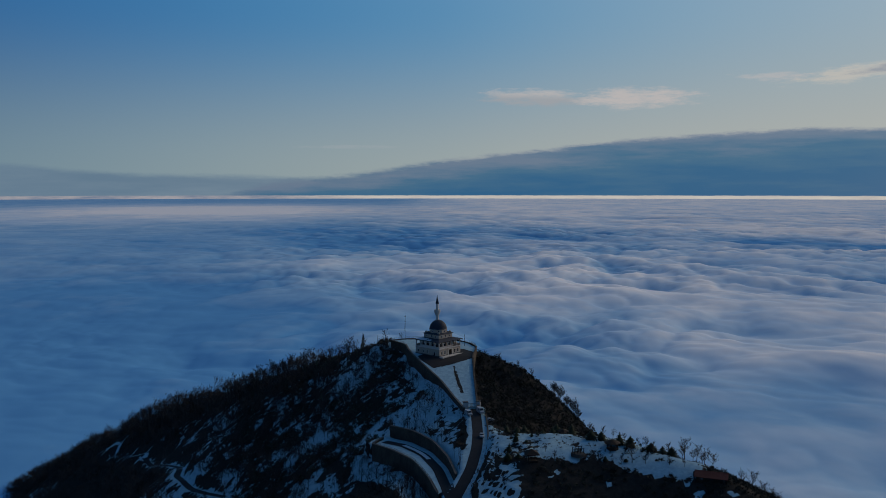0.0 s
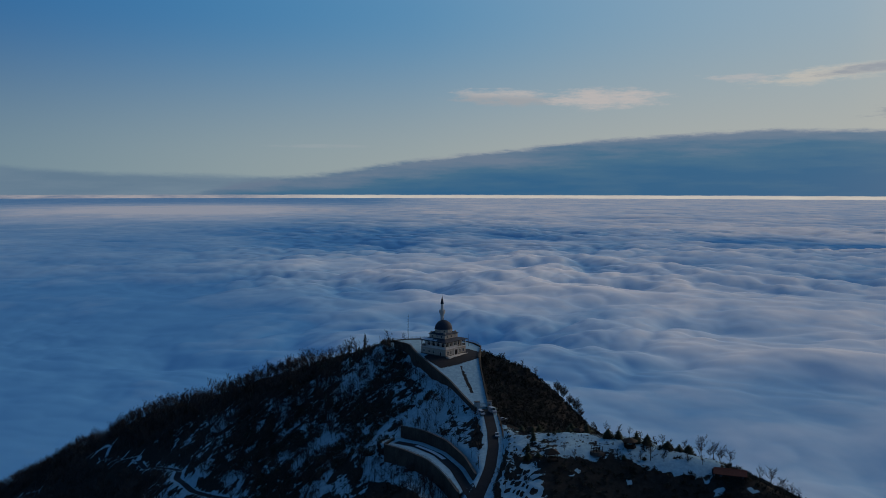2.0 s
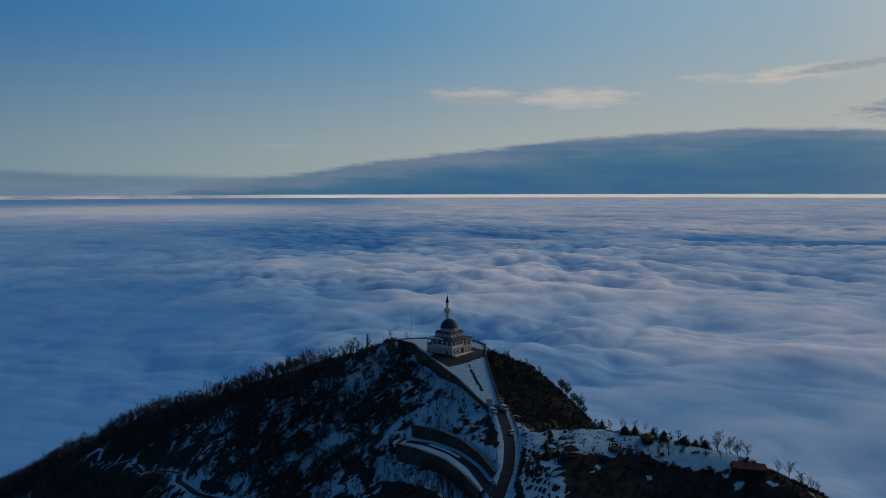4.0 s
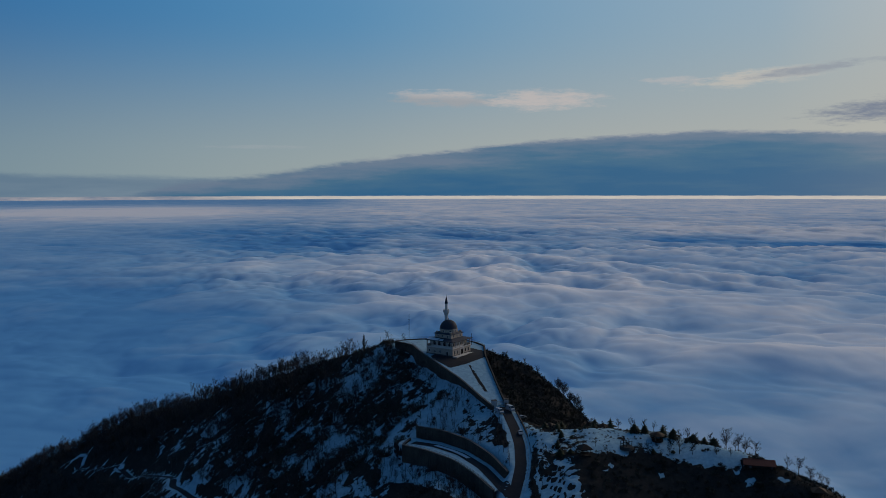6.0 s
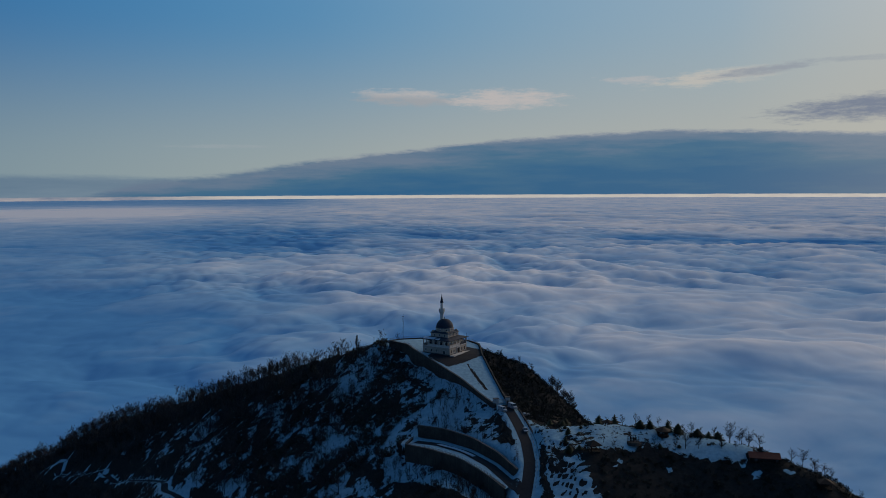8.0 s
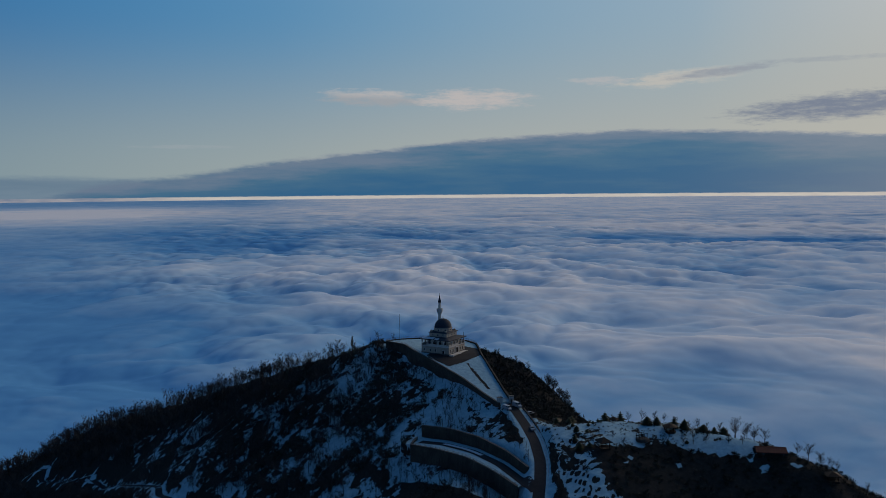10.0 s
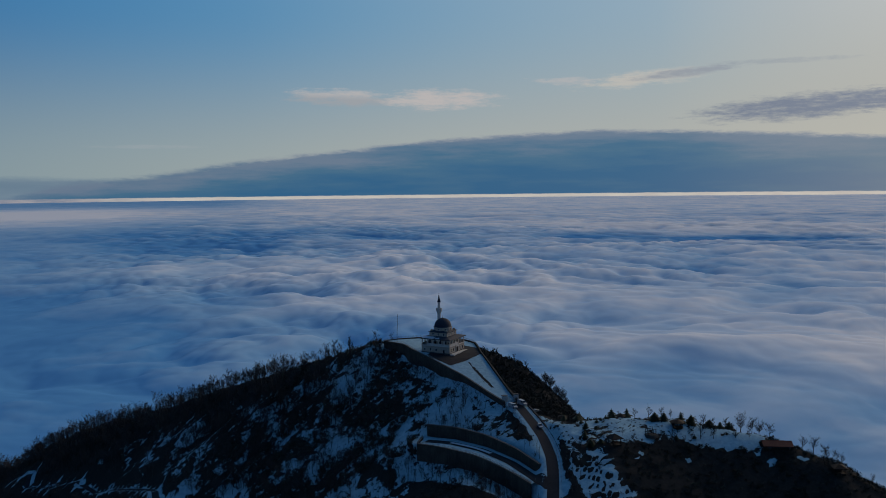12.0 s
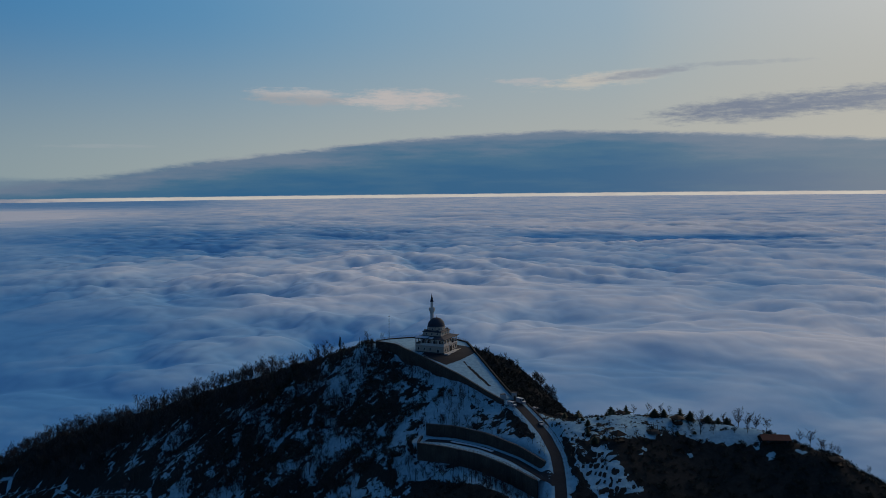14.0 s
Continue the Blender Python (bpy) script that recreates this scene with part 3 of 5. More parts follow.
def build_mosque():
    quarter = [pose(0, 0, 0, 0, 0, 90 * k) for k in range(4)]

    def box_part(name, boxes, mat, m=None, label="", parent=mosque):
        bm = bmesh.new()
        for b in boxes:
            block(bm, *b, m=m)
        return part(name, bm, mat, parent, label)

    def window(m, x, y, z, w, h, label=""):
        """An opening's frame on a face whose outside looks along -y, with a dark pane in it."""
        fr = box_part("window", [(x - w / 2 - 0.12, x - w / 2, y - 0.08, y + 0.05, z - 0.1, z + h + 0.12), (x + w / 2, x + w / 2 + 0.12, y - 0.08, y + 0.05, z - 0.1, z + h + 0.12),
                                 (x - w / 2, x + w / 2, y - 0.08, y + 0.05, z + h, z + h + 0.12), (x - w / 2 - 0.05, x + w / 2 + 0.05, y - 0.14, y + 0.05, z - 0.12, z)], WHITE, m, label)
        box_part("pane", [(x - w / 2, x + w / 2, y - 0.02, y + 0.04, z, z + h)], GLASS, m, "", fr)

    # ground floor
    box_part("ground_floor", [(-8.6, 8.6, -8.6, 8.6, -1.0, 3.85)], BEIGE, None, "plain beige rendered ground floor")
    box_part("plinth", [(-8.78, 8.78, -8.78, -8.6, -1.0, 0.55), (8.6, 8.78, -8.6, 8.6, -1.0, 0.55), (-8.78, 8.78, 8.6, 8.78, -1.0, 0.55), (-8.78, -8.6, -8.6, 8.6, -1.0, 0.55)], CONCRETE)
    box_part("gallery_slab", [(-8.95, 8.95, -8.95, 8.95, 3.85, 4.15)], WHITE, None, "pale stone string course and gallery floor")
    for x in (-6.6, -3.0, 0.4):
        window(quarter[0], x, -8.6, 1.3, 0.8, 1.3)
    door = box_part("door", [(4.6, 5.7, -8.66, -8.55, 0.0, 2.2)], WOOD, None, "dark side door")
    box_part("door_frame", [(4.4, 4.6, -8.72, -8.55, 0, 2.4), (5.7, 5.9, -8.72, -8.55, 0, 2.4), (4.6, 5.7, -8.72, -8.55, 2.2, 2.4)], WHITE, None, "", door)
    for x in (-6.6, -4.2, 3.6, 6.4):
        window(quarter[1], x, -8.6, 1.0, 0.95, 1.7)
    entrance = box_part("entrance_door", [(-1.3, 1.3, -8.68, -8.55, 0.2, 2.9)], WOOD, quarter[1], "tall dark double entrance door")
    box_part("entrance_frame", [(-1.75, -1.3, -8.9, -8.55, 0.2, 3.2), (1.3, 1.75, -8.9, -8.55, 0.2, 3.2), (-1.75, 1.75, -8.9, -8.55, 3.2, 3.5)], WHITE, quarter[1], "", entrance)
    box_part("entrance_step", [(-8.6, 9.2, -11.2, -8.78, -0.4, 0.28)], WHITE, quarter[1], "low pale stone platform")
    box_part("entrance_step", [(-3.2, 3.2, -11.6, -11.2, -0.4, 0.12)], WHITE, quarter[1])
    # upper gallery
    box_part("prayer_hall", [(-6.3, 6.3, -6.3, 6.3, 4.15, 8.3)], BEIGE, None, "recessed beige upper wall")
    for k, m in enumerate(quarter):
        for x in (-4.9, -1.7, 1.7, 4.9):
            window(m, x, -6.3, 4.7, 1.5, 2.0)
        bays = [(-8.6 + 3.44 * j, -8.6 + 3.44 * (j + 1)) for j in range(5)]
        closed = bays[1:] if k == 0 else bays[:3] if k == 1 else bays
        for x0, x1 in closed:
            bm = bmesh.new()
            arch(bm, x0, x1, 4.15, 5.85, 7.45, -8.6, -8.2, 0.36)
            bmesh.ops.transform(bm, matrix=m, verts=bm.verts)
            part("arch", bm, WHITE, mosque)
            box_part("balustrade", [(x0 + 0.32, x1 - 0.32, -8.52, -8.36, 4.15, 4.95), (x0 + 0.32, x1 - 0.32, -8.58, -8.3, 4.95, 5.08)], WHITE, m)
        for x0, x1 in [b for b in bays if b not in closed]:
            for x in (x0 + 0.18, x1 - 0.18):
                bm = bmesh.new()
                lathe(bm, [(0.0, 4.15), (0.26, 4.15), (0.26, 4.4), (0.16, 4.5), (0.15, 6.9), (0.27, 7.15), (0.27, 7.45), (0.0, 7.45)], 10, (x, -8.4))
                bmesh.ops.transform(bm, matrix=m, verts=bm.verts)
                part("column", bm, WHITE, mosque, "slim pale round column", True)
            box_part("balustrade", [(x0 + 0.3, x1 - 0.3, -8.48, -8.36, 4.9, 5.02)] + [(x0 + 0.4 + 0.3 * j, x0 + 0.46 + 0.3 * j, -8.45, -8.39, 4.15, 4.9) for j in range(9)], DARKMETAL, m)
    bm = bmesh.new()
    frustum(bm, 9.5, 7.62, 5.3, 8.65, 0.17)
    part("eaves_roof", bm, LEAD, mosque, "wide dark overhanging eaves roof")
    bm = bmesh.new()
    frustum(bm, 9.54, 7.6, 9.3, 7.66, 0.22)
    part("fascia", bm, WOOD, mosque)
    # stepped tiers below the dome
    box_part("tier", [(-5.45, 5.45, -5.45, 5.45, 8.1, 10.65)], BEIGE, None, "square beige wall tier")
    for m in quarter:
        for x in (-3.2, 0.0, 3.2):
            window(m, x, -5.45, 9.0, 0.75, 1.15)
    bm = bmesh.new()
    frustum(bm, 5.95, 10.72, 4.2, 11.5, 0.14)
    part("tier_roof", bm, LEAD, mosque)
    bm = bmesh.new()
    lathe(bm, [(0.0, 10.9), (5.0, 10.9), (5.0, 12.75), (5.25, 12.8), (5.25, 13.0), (0.0, 13.0)], 8)
    bmesh.ops.rotate(bm, matrix=Matrix.Rotation(radians(22.5), 3, "Z"), verts=bm.verts)
    part("drum", bm, BEIGE, mosque, "eight-sided beige drum")
    for k in range(8):
        window(pose(0, 0, 0, 0, 0, 45 * k), 0.0, -4.62, 11.55, 0.8, 0.9)
    for sx, sy in ((-1, -1), (1, -1), (1, 1), (-1, 1)):
        bm = bmesh.new()
        lathe(bm, [(0.0, 10.8), (0.7, 10.8), (0.7, 11.4)] + [(0.74 * math.cos(a), 11.4 + 0.6 * math.sin(a)) for a in (0.0, 0.4, 0.8, 1.2)] + [(0.0, 12.05)], 12, (sx * 4.55, sy * 4.55))
        part("corner_turret", bm, BEIGE, mosque, "small rounded beige corner turret", True)
    bm = bmesh.new()
    lathe(bm, [(0.0, 12.95), (4.8, 12.95), (4.8, 13.1)] + [(4.7 * math.cos(a * math.pi / 24), 13.1 + 4.5 * math.sin(a * math.pi / 24)) for a in range(0, 12)] + [(0.0, 17.62)], 40)
    dome = part("dome", bm, LEAD, mosque, "large dark lead-covered dome", True)
    for k in range(20):
        bm = bmesh.new()
        ang = 2 * math.pi * k / 20
        pts = [(4.73 * math.cos(a * math.pi / 24), 13.12 + 4.53 * math.sin(a * math.pi / 24)) for a in range(0, 12)]
        vs = [[bm.verts.new((r * math.cos(ang) - s * 0.05 * math.sin(ang), r * math.sin(ang) + s * 0.05 * math.cos(ang), z)) for r, z in pts] for s in (-1, 1)]
        for j in range(len(pts) - 1):
            bm.faces.new((vs[0][j], vs[0][j + 1], vs[1][j + 1], vs[1][j]))
        part("seam", bm, LEAD, dome)
    bm = bmesh.new()
    lathe(bm, [(0.0, 17.5), (0.28, 17.55), (0.1, 17.8), (0.22, 18.05), (0.06, 18.3), (0.13, 18.5), (0.03, 18.7), (0.0, 19.2)], 10)
    part("finial", bm, METAL, mosque, "", True)
    # minaret
    at = (-4.9, 4.7)
    bm = bmesh.new()
    lathe(bm, [(0.0, 0.0), (1.35, 0.0), (1.35, 10.5), (0.98, 12.0), (0.92, 19.2), (0.0, 19.2)], 12, at)
    minaret = part("minaret", bm, WHITE, mosque, "slim pale minaret shaft")
    bm = bmesh.new()
    lathe(bm, [(0.9, 18.7), (1.05, 19.2), (1.2, 19.5), (1.3, 19.9), (1.55, 20.3), (1.62, 20.8), (1.72, 20.85), (1.72, 21.95), (1.58, 21.95), (1.58, 20.95), (0.0, 20.95)], 16, at)
    part("balcony", bm, WHITE, minaret, "corbelled ring balcony")
    bm = bmesh.new()
    lathe(bm, [(0.0, 20.9), (0.78, 20.9), (0.74, 25.0), (0.92, 25.1), (0.92, 25.3), (0.0, 25.3)], 12, at)
    part("upper_shaft", bm, WHITE, minaret)
    bm = bmesh.new()
    lathe(bm, [(0.0, 25.25), (0.96, 25.3), (0.7, 26.4), (0.1, 29.3), (0.0, 29.4)], 16, at)
    part("cap", bm, LEAD, minaret, "pointed dark lead cap", True)
    bm = bmesh.new()
    lathe(bm, [(0.0, 29.2), (0.13, 29.35), (0.05, 29.6), (0.1, 29.8), (0.03, 30.0), (0.0, 30.5)], 8, at)
    part("finial", bm, METAL, minaret)


build_mosque()


def roof_snow():
    """Patches left on the shaded side of the eaves."""
    for x0, x1, inner in ((-8.2, -1.0, 6.6), (-0.2, 2.2, 7.6)):
        bm = bmesh.new()
        rows = []
        for k in range(13):
            x = x0 + (x1 - x0) * k / 12
            wob = 0.25 * math.sin(3.1 * x) + 0.15 * math.sin(7.7 * x)
            line = []
            for h in (9.2, inner + wob):
                z = 7.64 + (9.5 - h) / 4.2 * 1.03
                line += [(x, -h, z + 0.01), (x, -h, z + 0.14)]
            rows.append([bm.verts.new(p) for p in line])
        for p, q in zip(rows[:-1], rows[1:]):
            for i, j in ((0, 1), (1, 3), (3, 2), (2, 0)):
                bm.faces.new((p[i], q[i], q[j], p[j]))
        bm.faces.new([rows[0][i] for i in (0, 1, 3, 2)]), bm.faces.new([rows[-1][i] for i in (2, 3, 1, 0)])
        ob = part("snow_patch", bm, PACKED)
        ob.matrix_world = mosque.matrix_world
        tagged(ob, "thin patch of snow lying on the mosque eaves", "snow", "snow on the mosque roof")


roof_snow()

# ---- walls, roads ----


def fine(line, step):
    """The line again, with points every step metres, rounded at its bends."""
    p = np.array(line, float)
    d = np.concatenate([[0], np.cumsum(np.hypot(*(p[1:, :2] - p[:-1, :2]).T))])
    t = np.arange(0, d[-1] + 1e-6, step)
    out = np.stack([np.interp(t, d, p[:, k]) for k in range(p.shape[1])], 1)
    for _ in range(int(8 / step)):
        out[1:-1] = (out[:-2] + 2 * out[1:-1] + out[2:]) / 4
    return out


def side_of(p):
    d = np.gradient(p[:, :2], axis=0)
    d /= np.linalg.norm(d, axis=1)[:, None]
    return np.stack([-d[:, 1], d[:, 0]], 1)


def ribbon(name, line, half, mat, lift=0.07, label="", category="", step=1.5):
    p = fine(line, step)
    n = side_of(p)
    cols = np.linspace(-1, 1, 5)
    X = p[:, 0:1] + n[:, 0:1] * cols * half
    Y = p[:, 1:2] + n[:, 1:2] * cols * half
    Z = np.maximum(p[:, 2:3], height(X.ravel(), Y.ravel()).reshape(X.shape)) + lift
    ob = sheet(name, X, Y, Z, mat)
    return tagged(ob, label, category, kind="structure")


def wall_along(name, line, thick, mat, foot, label, coping=0.0, step=2.0):
    """An upright wall whose top follows the line and whose foot goes into the ground."""
    p = fine(line, step)
    n = side_of(p)
    low = np.minimum.reduce([height(p[:, 0] + n[:, 0] * s, p[:, 1] + n[:, 1] * s) for s in (-1.5, 0, 1.5)]) - foot
    bm = bmesh.new()
    rows = []
    for k, (x, y, z) in enumerate(p):
        a, b = n[k] * thick / 2
        rows.append([bm.verts.new(v) for v in ((x - a, y - b, low[k]), (x - a, y - b, z), (x + a, y + b, z), (x + a, y + b, low[k]))])
    for q, r in zip(rows[:-1], rows[1:]):
        for i in range(4):
            bm.faces.new((q[i], r[i], r[(i + 1) % 4], q[(i + 1) % 4]))
    bm.faces.new(rows[0][::-1]), bm.faces.new(rows[-1])
    wall = tagged(part(name, bm, mat), label, "wall", kind="structure")
    if coping:
        bm = bmesh.new()
        rows = []
        for k, (x, y, z) in enumerate(p):
            a, b = n[k] * (thick / 2 + 0.08)
            rows.append([bm.verts.new(v) for v in ((x - a, y - b, z + 0.01), (x - a, y - b, z + coping), (x + a, y + b, z + coping), (x + a, y + b, z + 0.01))])
        for q, r in zip(rows[:-1], rows[1:]):
            for i in range(4):
                bm.faces.new((q[i], r[i], r[(i + 1) % 4], q[(i + 1) % 4]))
        part("coping", bm, WHITE if coping > 0.2 else CONCRETE, wall)
    return wall, p


def stone_material():
    m, n, b = material("dark_rubble_masonry")
    pos = n.add("ShaderNodeTexCoord").outputs["Object"]
    v = n.t.nodes.new("ShaderNodeTexVoronoi")
    v.feature = "DISTANCE_TO_EDGE"
    v.inputs["Scale"].default_value = 1.6
    n.put(v.inputs["Vector"], pos)
    joint = n.step(v.outputs[0], 0.02, 0.09)
    f = n.m("ADD", n.m("MULTIPLY", n.noise(pos, 1.3, 5.0), 0.5), n.m("MULTIPLY", n.noise(pos, 0.16, 3.0), 0.5))
    stone = n.ramp(f, [(0.3, (0.035, 0.03, 0.025)), (0.5, (0.07, 0.062, 0.05)), (0.7, (0.115, 0.10, 0.082))])
    stretched = n.add("ShaderNodeMapping", pos)
    stretched.inputs["Scale"].default_value = (0.8, 0.8, 0.08)
    drip = n.step(n.noise(stretched.outputs[0], 1.0, 4.0), 0.45, 0.7)
    n.put(b.inputs["Base Color"], n.mix(n.m("MULTIPLY", drip, 0.5), n.mix(joint, (0.05, 0.045, 0.04, 1), stone), (0.035, 0.033, 0.03, 1)))
    b.inputs["Roughness"].default_value, b.inputs["Specular IOR Level"].default_value = 0.92, 0.1
    h = n.add("ShaderNodeBump", 0.7, 0.15)
    n.put(h.inputs["Height"], joint)
    m.node_tree.links.new(h.outputs[0], b.inputs["Normal"])
    return m


STONE = stone_material()
ribbon("road", ROAD, 2.35, ASPHALT, 0.08, "narrow dark wet asphalt mountain road", "road")
ribbon("track", TRACK, 2.2, ASPHALT, 0.12, "short asphalt spur between retaining walls", "road")
ribbon("snow_strip", [(-20.5, 379.0, -29.4), (-17.0, 373.2, -28.9), (-13.4, 366.2, -28.3), (-10.6, 359.4, -27.9), (-8.8, 353.0, -27.5)], 1.0, PACKED, 0.27, "narrow strip of old snow left along the spur", "snow")
ribbon("lane", LANE, 2.0, ASPHALT, 0.12, "winding asphalt lane across the lower slope", "road", 3.0)

ty = np.arange(385.5, 498, 0.9)
u = np.linspace(0, 1, 48)
TX = np.interp(ty, WALL_Y, WALL_LEFT)[:, None] * (1 - u) + np.interp(ty, RIGHT_Y, WALL_RIGHT)[:, None] * u
TY = np.repeat(ty[:, None], 48, 1)
TZ = ramp_height(TY) + 0.03 + 0.06 * fbm(TX / 2.5, TY / 2.5, 3)
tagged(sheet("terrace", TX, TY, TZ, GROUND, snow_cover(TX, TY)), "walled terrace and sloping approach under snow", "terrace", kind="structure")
la, lb = fine([(x, y, z) for x, y, z in LOW_WALL], 1.0), fine([(x, y, z) for x, y, z in HIGH_WALL], 1.0)
k = np.linspace(0, 1, 90)
la, lb = [np.stack([np.interp(k, np.linspace(0, 1, len(p)), p[:, i]) for i in range(2)], 1) for p in (la, lb)]
u = np.linspace(0, 1, 14)
BX, BY = [la[:, i:i + 1] * (1 - u) + lb[:, i:i + 1] * u for i in (0, 1)]
BZ = along(BX.ravel(), BY.ravel(), TRACK)[1].reshape(BX.shape) + 0.02 + 0.07 * fbm(BX / 2, BY / 2, 3)
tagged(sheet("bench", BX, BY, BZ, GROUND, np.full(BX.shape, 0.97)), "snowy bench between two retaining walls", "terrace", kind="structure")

cx, cy = np.meshgrid(np.arange(-14, 19, 0.7), np.arange(430, 472, 0.7))
keep = (inside_terrace(cx, cy) > 0.5) & in_court(cx, cy)


def yard():
    bm = bmesh.new()
    for x, y in zip(cx[keep], cy[keep]):
        q = [(x - 0.35, y - 0.35), (x + 0.35, y - 0.35), (x + 0.35, y + 0.35), (x - 0.35, y + 0.35)]
        bm.faces.new([bm.verts.new((a, b, float(ramp_height(b)) + 0.14)) for a, b in q])
    bmesh.ops.remove_doubles(bm, verts=bm.verts, dist=0.01)
    return tagged(part("yard", bm, ASPHALT), "dark asphalt yard cleared of snow round the mosque", "pavement", kind="structure")


yard()
left_top = [(x, y, float(ramp_height(y)) + 0.45) for x, y in zip(WALL_LEFT, WALL_Y)]
right_top = [(x, y, float(ramp_height(y)) + 1.25) for x, y in zip(WALL_RIGHT[:-2], RIGHT_Y[:-2])]
back_top = [(-31, 493, TERRACE + 0.45), (-24, 497.6, TERRACE + 0.45), (-6, 498.3, TERRACE + 0.45), (8, 494, TERRACE + 0.45), (17, 482, TERRACE + 0.45), (19.5, 472, TERRACE + 0.45)]
wall_left, wl = wall_along("wall_left", left_top, 0.7, STONE, 1.0, "tall dark stone retaining wall along the terrace", 0.12)
wall_right, wr = wall_along("wall_right", right_top, 0.7, STONE, 1.0, "dark stone retaining wall along the approach", 0.0)
wall_back, wb = wall_along("wall_back", back_top, 0.7, STONE, 1.0, "stone parapet wall behind the mosque", 0.12)
wall_low, w1 = wall_along("wall_low", [(x, y, z + 0.5) for x, y, z in LOW_WALL], 0.8, STONE, 1.0, "high curved stone retaining wall below the spur", 0.15)
wall_high, w2 = wall_along("wall_high", HIGH_WALL, 0.8, STONE, 1.0, "curved stone retaining wall above the spur", 0.15)
wall_along("wall_end", [(-35.5, 384, -29.8), (-33.5, 389, -29.6), (-30.5, 393.5, -29.4)], 0.8, STONE, 1.0, "short stone return wall at the spur's end", 0.15)


def post_fence(name, line, gap, high, mat, label, rails=2):
    p = fine(line, gap)
    fence = tagged(new(name), label, "fence")
    fence.location = p[0]
    base = Vector(p[0])
    bm = bmesh.new()
    block(bm, -0.05, 0.05, -0.05, 0.05, 0, high)
    post = part("post", bm, mat, fence)
    for k, q in enumerate(p):
        ob = post if k == 0 else post.copy()
        if k:
            scene.collection.objects.link(ob)
        ob.location = Vector(q) - base
    for r in range(rails):
        bm = bmesh.new()
        rows = []
        for q in p:
            v = Vector(q) - base + Vector((0, 0, high * (1 - 0.45 * r) - 0.05))
            rows.append([bm.verts.new(v + Vector((0, 0, d))) for d in (-0.035, 0.035)] + [bm.verts.new(v + Vector((0.05, 0.05, d))) for d in (0.035, -0.035)])
        for a, b in zip(rows[:-1], rows[1:]):
            for i in range(4):
                bm.faces.new((a[i], b[i], b[(i + 1) % 4], a[(i + 1) % 4]))
        part("rail", bm, mat, fence)


post_fence("fence", [(x, y, z + 0.13) for x, y, z in left_top[3:]], 2.5, 1.1, METAL, "thin grey steel fence on the terrace wall")
post_fence("fence", [(x, y, z + 0.13) for x, y, z in back_top], 2.5, 1.1, METAL, "thin grey steel fence on the parapet wall")
post_fence("fence", [(x, y, z + 0.66) for x, y, z in LOW_WALL], 3.0, 0.9, DARKMETAL, "low dark fence along the retaining wall")
road_side = fine(ROAD, 2.0)
rs = side_of(road_side)
kerb_line = [(x + a * 4.6, y + b * 4.6, z + 0.75) for (x, y, z), (a, b) in zip(road_side, rs)][4:40:3]
wall_along("wall_roadside", kerb_line, 0.6, STONE, 0.6, "low dark stone wall beside the road")
edge_line = [(x + a * 3.3, y + b * 3.3, z + 0.05) for (x, y, z), (a, b) in zip(road_side, rs)][4:44:4]
post_fence("guard_rail", edge_line, 3.0, 0.75, METAL, "steel guard rail along the mountain road", 1)


def spot(x, y, sink=0.05):
    return float(height(x, y)[0]) - sink


# ---- buildings and fittings ----


def gazebo(x, y, size, high, turn, label, sides=4, z=None):
    g = tagged(new("gazebo"), label, "gazebo", "gazebos on the snowy knoll")
    g.matrix_world = pose(x, y, spot(x, y) if z is None else z, 0, 0, turn)
    bm = bmesh.new()
    lathe(bm, [(0.0, -0.6), (size * 0.55, -0.6), (size * 0.55, 0.18), (0.0, 0.18)], sides)
    part("floor", bm, WOOD, g)
    for k in range(sides):
        a = 2 * math.pi * k / sides
        px, py = 0.46 * size * math.cos(a), 0.46 * size * math.sin(a)
        bm = bmesh.new()
        block(bm, px - 0.1, px + 0.1, py - 0.1, py + 0.1, 0.15, high * 0.62)
        part("post", bm, WOOD, g)
        b = 2 * math.pi * (k + 1) / sides
        qx, qy = 0.46 * size * math.cos(b), 0.46 * size * math.sin(b)
        bm = bmesh.new()
        ln = math.hypot(qx - px, qy - py)
        m = Matrix.Translation((px, py, 0)) @ Matrix.Rotation(math.atan2(qy - py, qx - px), 4, "Z")
        block(bm, 0.1, ln - 0.1, -0.04, 0.04, 0.95, 1.07, m)
        block(bm, 0.1, ln - 0.1, -0.04, 0.04, 0.5, 0.58, m)
        part("rail", bm, WOOD, g)
    bm = bmesh.new()
    lathe(bm, [(0.0, high * 0.62), (size * 0.72, high * 0.58), (size * 0.72, high * 0.62), (size * 0.3, high * 0.85), (0.0, high)], sides)
    part("roof", bm, WOOD, g, "dark hipped wooden roof")


gazebo(31.0, 311.5, 5.2, 4.4, 50, "dark wooden gazebo with a hipped roof on posts")
gazebo(64.2, 319.5, 4.6, 3.4, 20, "round dark gazebo among small firs", 8)
gazebo(48.0, 340.0, 3.6, 3.0, 35, "small dark gazebo at the back of the knoll", 6)
gazebo(106.5, 272.5, 5.2, 3.6, 25, "low wooden gazebo on the knoll's end")
gazebo(33.0, 372.0, 4.6, 3.2, 15, "dark shelter with snow on its roof below the road")


